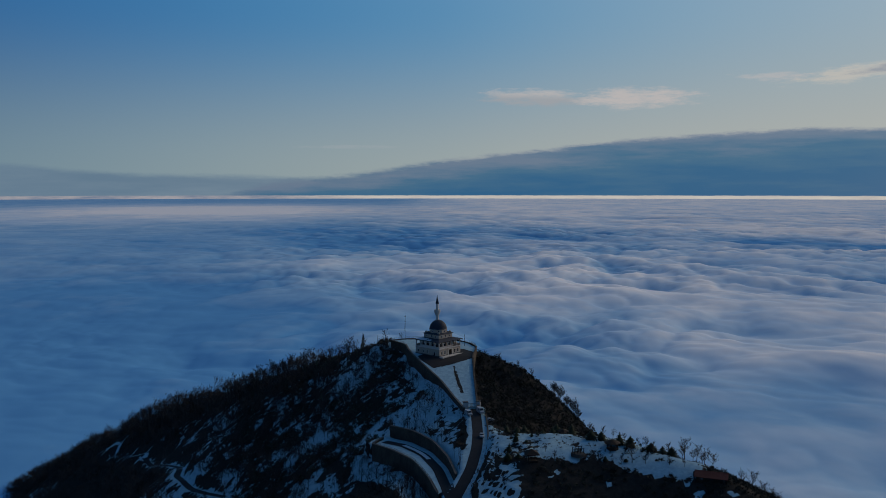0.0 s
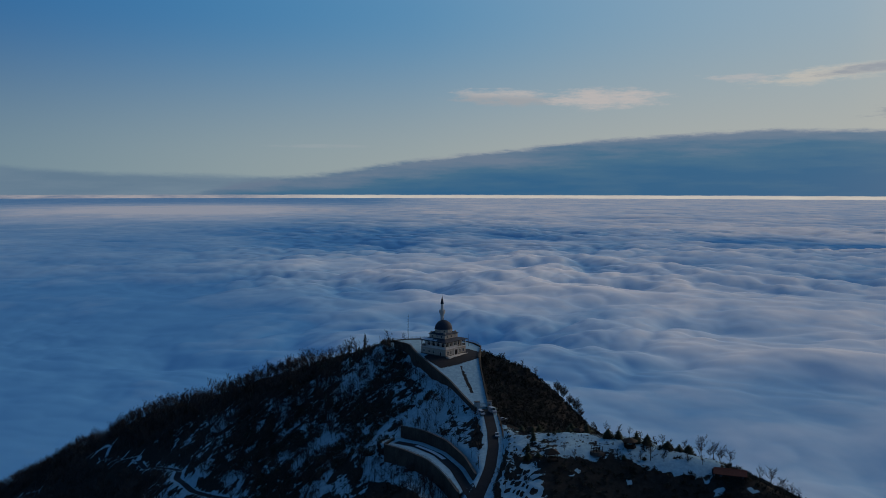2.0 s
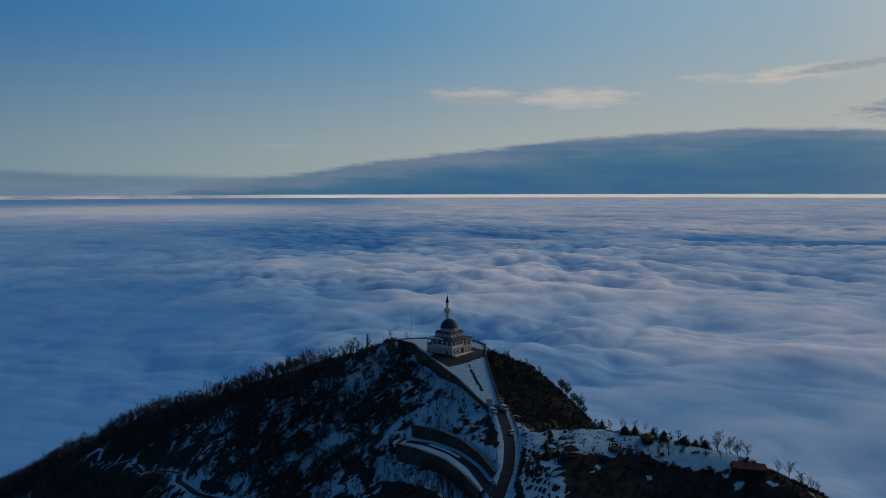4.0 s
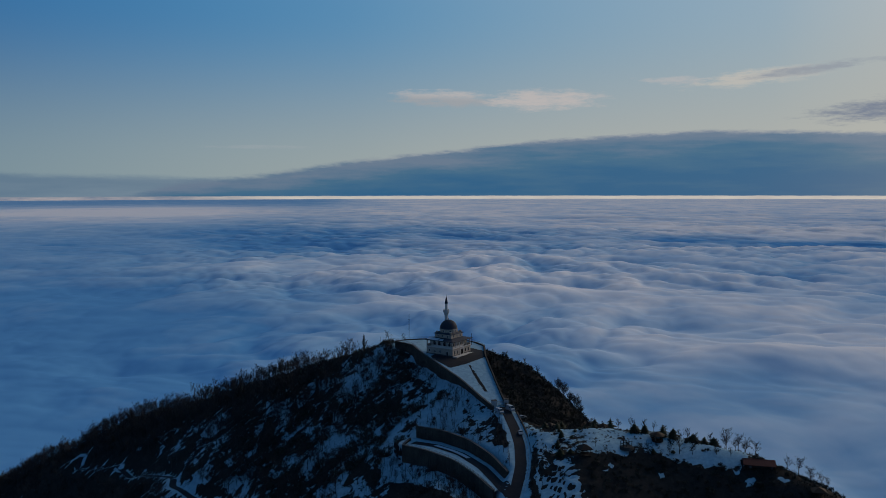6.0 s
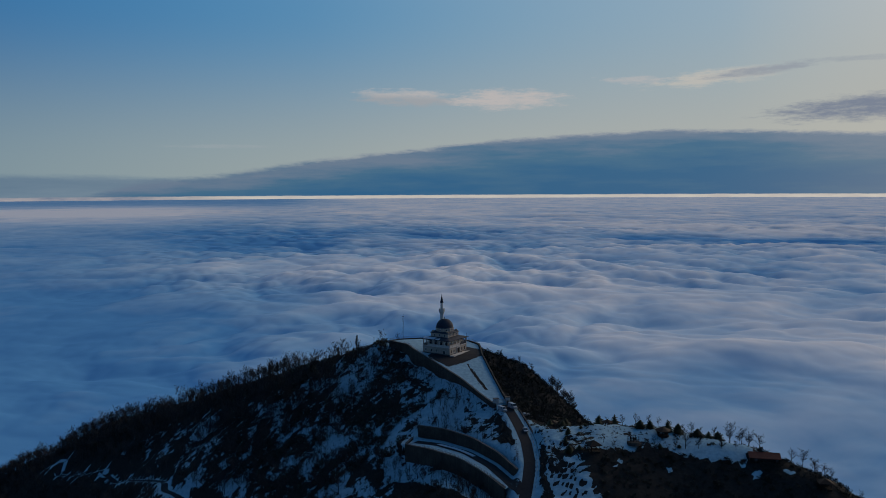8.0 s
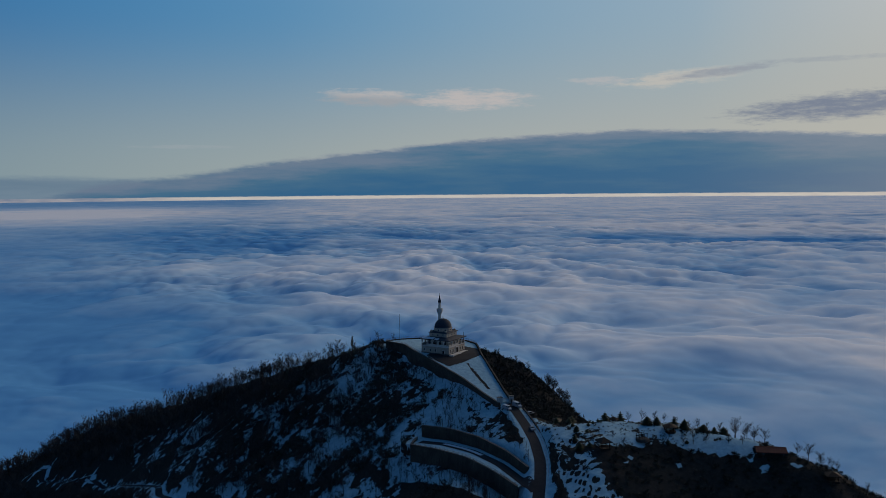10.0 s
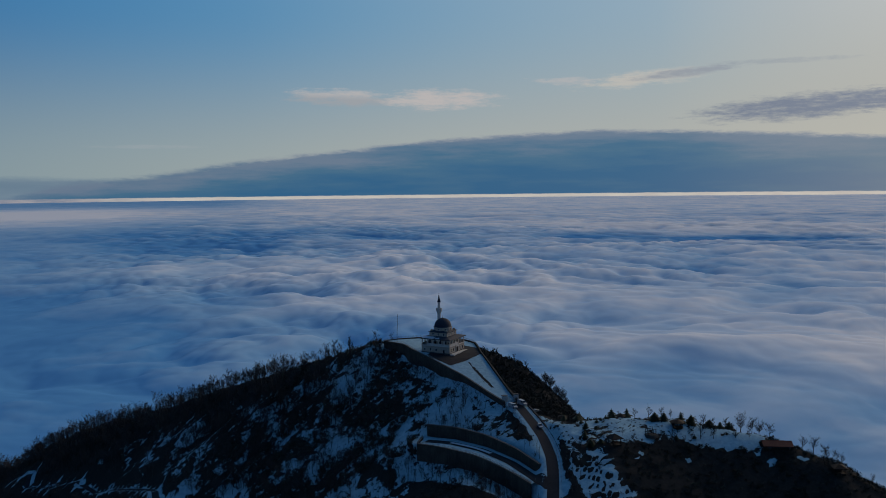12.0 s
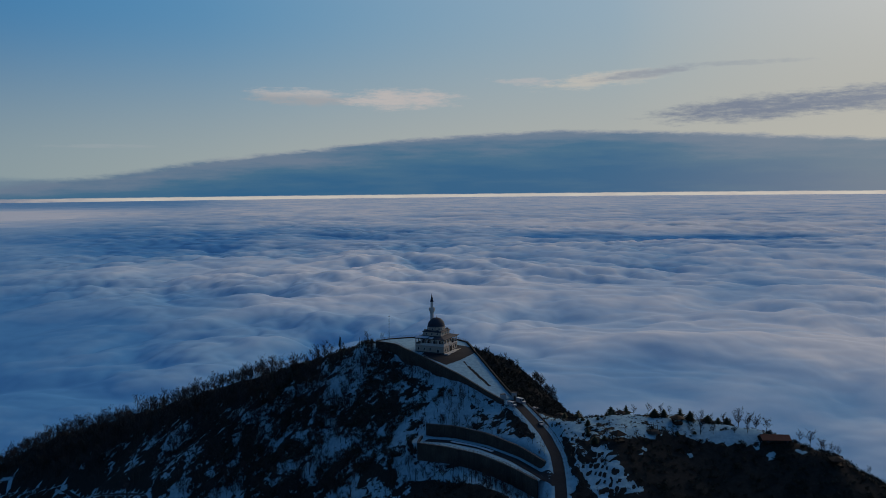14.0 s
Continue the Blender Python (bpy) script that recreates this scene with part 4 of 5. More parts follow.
def pergola(x, y):
    g = tagged(new("lookout_platform"), "open timber lookout frame on a dark mound", "platform")
    g.matrix_world = pose(x, y, spot(x, y), 0, 0, 12)
    bm = bmesh.new()
    lathe(bm, [(0.0, -0.5), (3.4, -0.5), (2.6, 0.55), (0.0, 0.7)], 14)
    part("mound", bm, BRUSH, g, "dark earth mound")
    for px in (-1.9, -0.65, 0.65, 1.9):
        for py in (-1.1, 1.1):
            bm = bmesh.new()
            block(bm, px - 0.08, px + 0.08, py - 0.08, py + 0.08, 0.4, 2.7)
            part("post", bm, WOOD, g)
    for py in (-1.1, 1.1):
        for z in (1.4, 2.5):
            bm = bmesh.new()
            block(bm, -2.1, 2.1, py - 0.19, py - 0.09, z, z + 0.14)
            part("beam", bm, WOOD, g)


pergola(50.0, 316.5)


def lodge(x, y, length, width, high, turn, label, z=None):
    g = tagged(new("lodge"), label, "house")
    g.matrix_world = pose(x, y, spot(x, y) if z is None else z, 0, 0, turn)
    l, w = length / 2, width / 2
    bm = bmesh.new()
    block(bm, -l, l, -w, w, -1.5, high)
    part("wall", bm, WOOD, g, "dark timber wall")
    bm = bmesh.new()
    e, r = 0.5, high + w * 0.42
    ring = [(-w - e, high - 0.15), (0, r), (w + e, high - 0.15), (w + e, high - 0.33), (0, r - 0.2), (-w - e, high - 0.33)]
    ends = [[bm.verts.new((sx * (l + e), yy, zz)) for yy, zz in ring] for sx in (-1, 1)]
    for k in range(6):
        bm.faces.new((ends[0][k], ends[0][(k + 1) % 6], ends[1][(k + 1) % 6], ends[1][k]))
    bm.faces.new(ends[0]), bm.faces.new(ends[1][::-1])
    roof = part("roof", bm, REDROOF, g, "faded red sheet roof")
    bm = bmesh.new()
    block(bm, -l - e, l + e, -0.12, 0.12, r - 0.02, r + 0.08)
    part("ridge", bm, REDROOF, roof)
    for k in range(3):
        px = -l * 0.6 + k * l * 0.6
        bm = bmesh.new()
        block(bm, px - 0.5, px + 0.5, -w - 0.05, -w + 0.02, high * 0.35, high * 0.8)
        part("window", bm, GLASS, g)
    bm = bmesh.new()
    block(bm, l * 0.82 - 0.45, l * 0.82 + 0.45, -w - 0.06, -w + 0.02, 0, high * 0.85)
    part("door", bm, DARKMETAL, g)


lodge(96.0, 296.0, 11.0, 6.0, 2.2, -22, "low dark lodge with a red roof on the knoll", -17.0)
lodge(126.0, 262.5, 5.0, 4.0, 1.6, -25, "small red-roofed hut beside bare trees", -31.6)


def pole_thing(name, x, y, high, radius, label, category, z=None, arm=False):
    g = tagged(new(name), label, category)
    g.location = (x, y, spot(x, y) if z is None else z)
    bm = bmesh.new()
    lathe(bm, [(0.0, 0.0), (radius * 1.3, 0.0), (radius, 0.4), (radius * 0.6, high), (0.0, high)], 8)
    part("pole", bm, DARKMETAL, g)
    if arm:
        bm = bmesh.new()
        block(bm, -0.9, 0.9, -0.06, 0.06, high - 0.12, high)
        part("arm", bm, DARKMETAL, g)
        for sx in (-0.9, 0.9):
            bm = bmesh.new()
            block(bm, sx - 0.28, sx + 0.28, -0.14, 0.14, high - 0.26, high - 0.12)
            part("lamp_head", bm, METAL, g)
    return g


mast = pole_thing("antenna_mast", -22.5, 494.5, 16.3, 0.075, "thin tall steel antenna mast with guy wires", "mast", TERRACE)
for k in range(3):
    bm = bmesh.new()
    a = 2 * math.pi * k / 3
    d = Vector((2.5 * math.cos(a), 2.5 * math.sin(a), 0))
    top = Vector((0, 0, 11))
    side = Vector((-math.sin(a), math.cos(a), 0)) * 0.02
    bm.faces.new([bm.verts.new(v) for v in (d - side, d + side, top + side, top - side)])
    part("guy_wire", bm, METAL, mast)
for k in range(4):
    bm = bmesh.new()
    block(bm, -0.45, 0.45, -0.05, 0.05, 10 + 1.5 * k, 10.12 + 1.5 * k)
    part("crossbar", bm, METAL, mast)
pole_thing("lamp_post", 12.8, 476.0, 7.0, 0.12, "slim dark lamp post beside the mosque", "lamp", TERRACE)
pole_thing("utility_pole", -39.8, 500.0, 6.2, 0.14, "dark leaning utility pole on the ridge", "pole")
pole_thing("utility_pole", -33.5, 496.5, 5.0, 0.12, "short dark pole beside the terrace wall", "pole")
pole_thing("utility_pole", -362, 757, 12.0, 0.3, "dark pylon on the lower ridge", "pole", None, True)


def gate_house(x, y, w, d, h, turn, label):
    g = tagged(new("gate_pillar"), label, "gate", "pillars of the terrace gate")
    g.matrix_world = pose(x, y, spot(x, y, 0.3), 0, 0, turn)
    bm = bmesh.new()
    block(bm, -w / 2, w / 2, -d / 2, d / 2, -0.5, h)
    part("pillar", bm, PILLAR, g)
    bm = bmesh.new()
    block(bm, -w / 2 - 0.12, w / 2 + 0.12, -d / 2 - 0.12, d / 2 + 0.12, h, h + 0.22)
    part("cap", bm, CONCRETE, g)


gate_house(8.9, 386.0, 2.4, 1.6, 3.4, 8, "whitish rendered gate pillar")
gate_house(15.0, 386.5, 2.2, 1.6, 3.4, -8, "whitish rendered gate pillar")
gate = tagged(new("barred_gate"), "grey steel barred gate between white pillars", "gate")
gate.location = (10.2, 386.2, spot(12, 386.2))
for k in range(13):
    bm = bmesh.new()
    block(bm, 0.05 + 0.3 * k, 0.12 + 0.3 * k, -0.03, 0.03, 0.1, 2.2)
    part("bar", bm, METAL, gate)
for z in (0.3, 2.0):
    bm = bmesh.new()
    block(bm, 0.0, 3.75, -0.1, -0.04, z, z + 0.1)
    part("rail", bm, METAL, gate)


def vehicle(x, y, turn, length, width, high, mat, label, van):
    """A parked car or van: lofted body, glass, lamps and wheels; its nose points along +x."""
    v = tagged(new("van" if van else "car"), label, "van" if van else "car", "vehicles parked by the road")
    v.matrix_world = pose(x, y, spot(x, y, -0.08), 0, 0, turn)
    l, w = length / 2, width / 2
    if van:
        prof = [(-l, 0.35), (-l, high * 0.96), (-l + 0.15, high), (l * 0.45, high), (l * 0.68, high * 0.62), (l * 0.97, high * 0.5), (l, 0.35)]
    else:
        prof = [(-l, 0.3), (-l, high * 0.6), (-l * 0.72, high * 0.66), (-l * 0.5, high), (l * 0.12, high), (l * 0.42, high * 0.64), (l * 0.95, high * 0.52), (l, 0.3)]
    bm = bmesh.new()
    rows = [[bm.verts.new((px, s * w * (0.86 if pz > high * 0.75 else 1.0), pz)) for px, pz in prof] for s in (-1, 1)]
    for k in range(len(prof)):
        j = (k + 1) % len(prof)
        bm.faces.new((rows[0][k], rows[0][j], rows[1][j], rows[1][k]))
    bm.faces.new(rows[0]), bm.faces.new(rows[1][::-1])
    bmesh.ops.bevel(bm, geom=bm.edges[:], offset=0.06, segments=1, affect="EDGES")
    body = part("body", bm, mat, v)
    bm = bmesh.new()
    if van:
        a, b = (l * 0.46, high * 0.97), (l * 0.67, high * 0.65)
    else:
        a, b = (l * 0.13, high * 0.97), (l * 0.41, high * 0.67)
    off = 0.05
    bm.faces.new([bm.verts.new(p) for p in ((a[0] + off, -w * 0.8, a[1]), (a[0] + off, w * 0.8, a[1]), (b[0] + off, w * 0.88, b[1]), (b[0] + off, -w * 0.88, b[1]))])
    part("windscreen", bm, GLASS, v)
    for s in (-1, 1):
        bm = bmesh.new()
        x0, x1 = (l * 0.1, l * 0.5) if van else (-l * 0.48, l * 0.25)
        block(bm, x0, x1, s * w * 0.97 - 0.02, s * w * 0.97 + 0.02, high * 0.66, high * 0.9)
        part("side_window", bm, GLASS, v)
        bm = bmesh.new()
        block(bm, l - 0.06, l + 0.02, s * w * 0.7 - 0.16, s * w * 0.7 + 0.16, high * 0.34, high * 0.42)
        part("headlight", bm, METAL, v)
        for px in (-l * 0.62, l * 0.62):
            bm = bmesh.new()
            lathe(bm, [(0.0, -0.11), (0.28, -0.11), (0.33, -0.06), (0.33, 0.06), (0.28, 0.11), (0.0, 0.11)], 14)
            bmesh.ops.transform(bm, matrix=pose(px, s * (w - 0.06), 0.33, 90), verts=bm.verts)
            wheel = part("wheel", bm, TYRE, v)
            bm = bmesh.new()
            lathe(bm, [(0.0, -0.125), (0.19, -0.125), (0.19, 0.125), (0.0, 0.125)], 10)
            bmesh.ops.transform(bm, matrix=pose(px, s * (w - 0.06), 0.33, 90), verts=bm.verts)
            part("rim", bm, METAL, wheel)


vehicle(9.8, 376.5, -68, 5.0, 1.95, 2.2, CARWHITE, "white van parked in front of the gate", True)
vehicle(15.4, 378.8, -72, 5.6, 2.0, 2.6, CARWHITE, "tall white van parked beside the gate pillar", True)
vehicle(14.4, 352.5, -95, 4.4, 1.75, 1.5, CARWHITE, "pale car parked at the edge of the road", False)
vehicle(19.5, 371.0, 20, 4.3, 1.75, 1.5, CARGREY, "grey car with snow round it beside the road", False)

# ---- woods ----


def rod(p, q, r0, r1, sides):
    """A tapered limb as vertices and triangles."""
    p, q = np.array(p, float), np.array(q, float)
    d = (q - p) / max(np.linalg.norm(q - p), 1e-6)
    a = np.cross(d, (0.31, 0.87, 0.38))
    a /= np.linalg.norm(a)
    b = np.cross(d, a)
    ang = np.arange(sides) * 2 * math.pi / sides
    ring = np.cos(ang)[:, None] * a + np.sin(ang)[:, None] * b
    v = np.concatenate([p + ring * r0, q + ring * r1])
    f = []
    for k in range(sides):
        j = (k + 1) % sides
        f += [(k, j, sides + j), (k, sides + j, sides + k)]
    return v, np.array(f)


def merge(pieces):
    vs, fs, n = [], [], 0
    for v, f in pieces:
        vs.append(v), fs.append(f + n)
        n += len(v)
    return np.concatenate(vs), np.concatenate(fs)


def solid(name, vf, mat):
    me = bpy.data.meshes.new(name)
    v, f = vf
    me.vertices.add(len(v))
    me.vertices.foreach_set("co", v.astype(np.float32).ravel())
    me.loops.add(f.size)
    me.loops.foreach_set("vertex_index", f.astype(np.int32).ravel())
    me.polygons.add(len(f))
    me.polygons.foreach_set("loop_start", np.arange(0, f.size, 3, dtype=np.int32))
    me.update(calc_edges=True)
    me.materials.append(mat)
    return me


def sliver(base, way, wide):
    """A single pointed twig."""
    side = np.cross(way, (0.25, 0.55, 0.75))
    side = side / np.linalg.norm(side) * wide
    return np.array([base - side, base + side, base + way]), np.array([(0, 1, 2)])


def bare_tree(seed, high, limbs=13, spread=0.40, full=True, shoots=9):
    """Trunk and twigs of a leafless broadleaf tree."""
    r = np.random.default_rng(seed)
    lean = r.normal(0, 0.05, 2)
    spine = [np.array([0, 0, -0.5])]
    for k in range(1, 5):
        z = high * 0.2 * k * (1.05 if k < 4 else 1.1)
        spine.append(np.array([lean[0] * z + r.normal(0, 0.12), lean[1] * z + r.normal(0, 0.12), z]))
    rad = np.array([0.022, 0.018, 0.013, 0.008, 0.003]) * high
    trunk = [rod(spine[k], spine[k + 1], rad[k], rad[k + 1], 5 if full else 3) for k in range(4)]
    twigs = []
    for k in range(limbs):
        u = 0.28 + 0.66 * (k + r.random()) / limbs
        i = min(int(u * 4), 3)
        p = spine[i] + (spine[i + 1] - spine[i]) * (u * 4 - i)
        a = r.random() * 2 * math.pi
        reach = high * spread * (1.15 - 0.75 * abs(u - 0.45)) * r.uniform(0.7, 1.15)
        q = p + np.array([math.cos(a) * reach * 0.8, math.sin(a) * reach * 0.8, reach * r.uniform(0.6, 1.0)])
        mid = (p + q) / 2 + np.array([0, 0, -0.06 * reach]) + r.normal(0, 0.06 * reach, 3)
        trunk.append(rod(p, mid, rad[i] * 0.5, rad[i] * 0.33, 3) if full else sliver(p, (mid - p) * 1.2, rad[i] * 0.6))
        twigs.append(rod(mid, q, rad[i] * 0.4, 0.02, 3) if full else sliver(mid, q - mid, rad[i] * 0.6))
        for j in range(shoots if full else 5):
            t = r.uniform(0.25, 1.0)
            o = (mid + (q - mid) * (t * 2 - 1)) if t > 0.5 else (p + (mid - p) * t * 2)
            w = r.normal(0, 1, 3)
            w[2] = abs(w[2]) + 0.5
            w = w / np.linalg.norm(w) * reach * r.uniform(0.3, 0.55)
            if full:
                twigs.append(rod(o, o + w, 0.04, 0.015, 3))
            else:
                twigs.append(sliver(o, w, 0.09))
            for _ in range(3 if full else 2):
                y = r.normal(0, 1, 3)
                y[2] = abs(y[2]) + 0.4
                y = y / np.linalg.norm(y) * reach * (0.24 if full else 0.32)
                twigs.append(sliver(o + w * r.uniform(0.4, 1), y, 0.03 if full else 0.075))
    return merge(trunk), merge(twigs)


def leaf_cloud(r, centre, size, count, leaf):
    """Loose small leaves about a point, as triangles."""
    d = r.normal(0, 1, (count, 3))
    d /= np.linalg.norm(d, axis=1)[:, None]
    p = centre + d * np.array(size) * r.uniform(0.45, 1.05, (count, 1))
    u, w = r.normal(0, 1, (count, 3)), r.normal(0, 1, (count, 3))
    v = np.stack([p, p + u * leaf, p + w * leaf], 1).reshape(-1, 3)
    return v, np.arange(count * 3).reshape(-1, 3)


def fir(seed, high):
    r = np.random.default_rng(seed)
    trunk = rod((0, 0, -0.3), (0, 0, high), 0.03 * high, 0.008 * high, 5)
    pieces = []
    for k in range(15):
        z = high * (0.08 + 0.9 * k / 15)
        reach = high * 0.56 * (1 - k / 15.5) ** 0.7 * r.uniform(0.5, 1.25)
        for j in range(9):
            a = j * 0.698 + k * 0.37 + r.uniform(-0.2, 0.2)
            d = np.array([math.cos(a), math.sin(a), 0])
            s = np.array([-math.sin(a), math.cos(a), 0]) * reach * 0.3
            tip = d * reach * r.uniform(0.6, 1.25) + np.array([0, 0, z - reach * 0.25])
            root = np.array([0, 0, z + 0.12 * reach])
            midp = (tip + root) / 2
            pieces.append((np.array([root, midp + s - (0, 0, 0.1 * reach), tip, midp - s - (0, 0, 0.1 * reach)]), np.array([(0, 1, 2), (0, 2, 3)])))
    return trunk, merge(pieces)


def shrub(seed, leaves, twiggy):
    r = np.random.default_rng(seed)
    pieces = []
    for k in range(4):
        c = np.array([r.uniform(-0.5, 0.5), r.uniform(-0.5, 0.5), r.uniform(0.25, 0.7)])
        pieces.append(leaf_cloud(r, c, (0.5, 0.5, 0.4), leaves, 0.6 / leaves ** 0.5))
    for k in range(twiggy):
        a, rr = r.random() * 6.28, r.uniform(0.2, 0.7)
        top = np.array([math.cos(a) * rr, math.sin(a) * rr, r.uniform(0.7, 1.5)])
        pieces.append((np.array([[0.05, 0, -0.2], [-0.05, 0.03, -0.2], top]), np.array([(0, 1, 2)])))
    return merge(pieces)


def scatter(vfs, places, rnd):
    """All copies of the shapes, at (x, y, z, size, squash), in one mesh."""
    n = 0
    pick = rnd.integers(0, len(vfs), len(places))
    vs, fs = [], []
    for k, (v, f) in enumerate(vfs):
        q = places[pick == k]
        if not len(q):
            continue
        a = rnd.random(len(q)) * 2 * math.pi
        c, s = np.cos(a)[:, None], np.sin(a)[:, None]
        size = q[:, 3:4]
        x = (v[None, :, 0] * c - v[None, :, 1] * s) * size + q[:, 0:1]
        y = (v[None, :, 0] * s + v[None, :, 1] * c) * size + q[:, 1:2]
        z = v[None, :, 2] * size * q[:, 4:5] + q[:, 2:3]
        vs.append(np.stack([x, y, z], -1).reshape(-1, 3))
        fs.append((f[None] + (np.arange(len(q)) * len(v))[:, None, None]).reshape(-1, 3) + n)
        n += len(q) * len(v)
    return np.concatenate(vs), np.concatenate(fs)


def clear_of_roads(x, y, gap=4.0):
    ok = inside_terrace(x, y) < -1.5
    for line, g in ((ROAD, gap), (TRACK, gap + 2.5), (LANE, gap + 3.5), (LOW_WALL, 1.5), (HIGH_WALL, 1.5)):
        ok &= along(x, y, line)[0] > g
    return ok


def throw(rnd, count, x0, x1, y0, y1, density):
    x, y = rnd.uniform(x0, x1, count), rnd.uniform(y0, y1, count)
    keep = (rnd.random(count) < density(x, y)) & clear_of_roads(x, y)
    return x[keep], y[keep]


def on_knoll(x, y):
    return smooth(x, 22, 30) * smooth(x, 112, 96) * smooth(y, 308 - 0.2 * np.maximum(x - 66, 0), 312 - 0.2 * np.maximum(x - 66, 0)) * smooth(y, 353, 345)


def wood_density(x, y):
    crest, _ = along(x, y, CRESTS[0][1])
    front = y < np.interp(-x, [0, 32, 72, 110, 170, 235, 330, 480], [478, 500, 530, 583, 650, 720, 800, 930])
    d = np.where(front, 0.95 * smooth(crest, 60, 15) + 0.42, 1.0 * smooth(crest, 30, 8))
    patch = smooth(fbm(x / 30 + 4, y / 30, 2), -0.45, 0.35)
    d = d * (0.35 + 0.65 * patch)
    return d * smooth(x, -18, -50) * np.where(x > -62, 0.4, 1.0)


rnd = np.random.default_rng(23)
lite = [merge(bare_tree(100 + k, 1.0 * h, 12, 0.40, False)) for k, h in enumerate((8, 9, 7, 10, 8.5))]
x, y = throw(rnd, 17500, -480, -24, 385, 960, wood_density)
places = np.stack([x, y, height(x, y) - 0.2, rnd.uniform(0.8, 1.4, len(x)), rnd.uniform(0.9, 1.2, len(x))], 1)
places[:, 3] *= np.interp(places[:, 0], [-90, -45], [0.88, 0.68])
near = (y < 520) & (x > -150)
wood = new("woodland", solid("woodland", scatter(lite, places[~near], rnd), TWIG))
tagged(wood, "dense leafless woodland along the mountain ridge", "woodland", kind="stuff")

tree_kinds = []
for k in range(6):
    t_, c_ = bare_tree(40 + k, (7.5, 9, 6, 8.2, 5, 10)[k], 14, 0.33)
    tree_kinds.append((solid("trunk", t_, BARK), solid("crown", c_, TWIG)))
fir_kinds = [(solid("trunk", t_, BARK), solid("crown", c_, NEEDLES)) for t_, c_ in (fir(60 + k, 3.0 + 0.4 * k) for k in range(3))]


def plant(name, kind, x, y, size, label, category, group, tall=1.0):
    g = tagged(new(name), label, category, group)
    g.matrix_world = Matrix.Translation((x, y, spot(x, y))) @ Matrix.Rotation(rnd.random() * 6.28, 4, "Z") @ Matrix.Diagonal((size, size, size * tall, 1))
    for part_name, me in zip(("trunk", "crown"), kind):
        ob = new(part_name, me)
        ob.parent = g
    return g


chosen = places[near]
rnd.shuffle(chosen)
for q in chosen[:230]:
    plant("bare_tree", tree_kinds[rnd.integers(0, 6)], q[0], q[1], q[3], "leafless grey-brown tree on the snowy mountainside", "tree", "trees on the mountainside", rnd.uniform(0.9, 1.2))
if len(chosen) > 230:
    tagged(new("woodland", solid("woodland", scatter(lite, chosen[230:], rnd), TWIG)), "leafless trees scattered over the snowy face", "woodland", kind="stuff")
t_, c_ = bare_tree(51, 9.5, 40, 0.36, True, 15)
wide_kind = (solid("trunk", t_, BARK), solid("crown", c_, TWIG))
for x_, y_, s_ in ((66, 476, 0.85), (69.5, 476.5, 0.95), (74, 478, 0.8), (78, 479, 1.0), (81, 480, 0.75)):
    plant("bare_tree", wide_kind, x_, y_, s_, "broad leafless tree with a rounded twiggy crown", "tree", "trees on the skyline")
for x_, y_, s_ in ((44, 471, 0.55), (52, 473, 0.6), (90, 487, 0.7), (26, 474, 0.45), (33, 472, 0.5), (-14, 500, 0.75), (-11, 501, 0.6), (-24, 501, 0.5)):
    plant("bare_tree", tree_kinds[rnd.integers(0, 6)], x_, y_, s_, "leafless tree standing on the skyline", "tree", "trees on the skyline")
for x_, y_, s_ in ((70, 310.5, 0.75), (74.5, 308, 0.8), (57, 311, 0.6), (43.5, 312, 0.4), (40, 312.5, 0.4), (86, 317, 0.6), (90, 312, 0.85), (94, 311, 0.9), (97, 309, 0.8), (100, 306, 0.7), (106, 293, 0.55), (109, 290, 0.7), (112, 287, 0.65), (115, 281, 0.45), (118, 268, 0.5), (122, 262, 0.5), (58, 333, 0.5), (63, 331, 0.5), (67, 330, 0.45), (37, 316, 0.35), (80, 318, 0.5), (83, 305, 0.5), (88, 303, 0.45), (91.5, 314, 0.8), (96, 312.5, 0.7), (98.5, 311, 0.75), (88, 315.5, 0.7), (46, 347, 0.5), (50, 345, 0.45), (55, 340, 0.5), (71, 327, 0.55), (76, 325, 0.5), (78.5, 322, 0.6), (110.5, 284, 0.6), (113.5, 283, 0.5), (52, 313, 0.5), (62, 310.5, 0.45), (66, 311, 0.4)):
    plant("bare_tree", tree_kinds[rnd.integers(0, 6)], x_, y_, s_ * 1.1, "small leafless tree on the snowy knoll", "tree", "trees on the knoll")
for x_, y_, s_ in ((33, 352, 1.4), (40, 348, 0.8), (46, 345, 1.2), (52, 342, 1.35), (43, 337, 0.7), (39, 336.5, 0.5), (36.5, 336, 0.45), (34, 335, 0.5), (57, 326, 1.0), (61, 325, 0.75), (68, 323, 1.15), (72, 321.5, 0.95), (28, 338, 0.6), (22, 315, 0.8), (23.5, 324, 0.7), (26, 314, 0.75), (60, 313, 0.4), (68, 312, 0.4), (80, 320, 1.1), (84, 318, 1.2), (87, 316, 0.9), (29, 345, 0.9), (25, 350, 0.9), (31, 329, 0.5), (27, 331, 0.6)):
    plant("fir_tree", fir_kinds[rnd.integers(0, 3)], x_, y_, s_ * 1.45, "small dark green fir on the snowy knoll", "tree", "firs on the knoll", rnd.uniform(0.6, 0.95))

x, y = throw(rnd, 420, -50, 0, 300, 385, lambda x, y: 0.9 * (np.abs(beyond(x, y, LOW_WALL) + 9) < 6.5))
for x_, y_ in list(zip(x, y))[:60]:
    plant("bare_tree", tree_kinds[rnd.integers(0, 6)], x_, y_, rnd.uniform(0.4, 0.75), "thin leafless tree in the snow below the wall", "tree", "trees below the retaining wall")

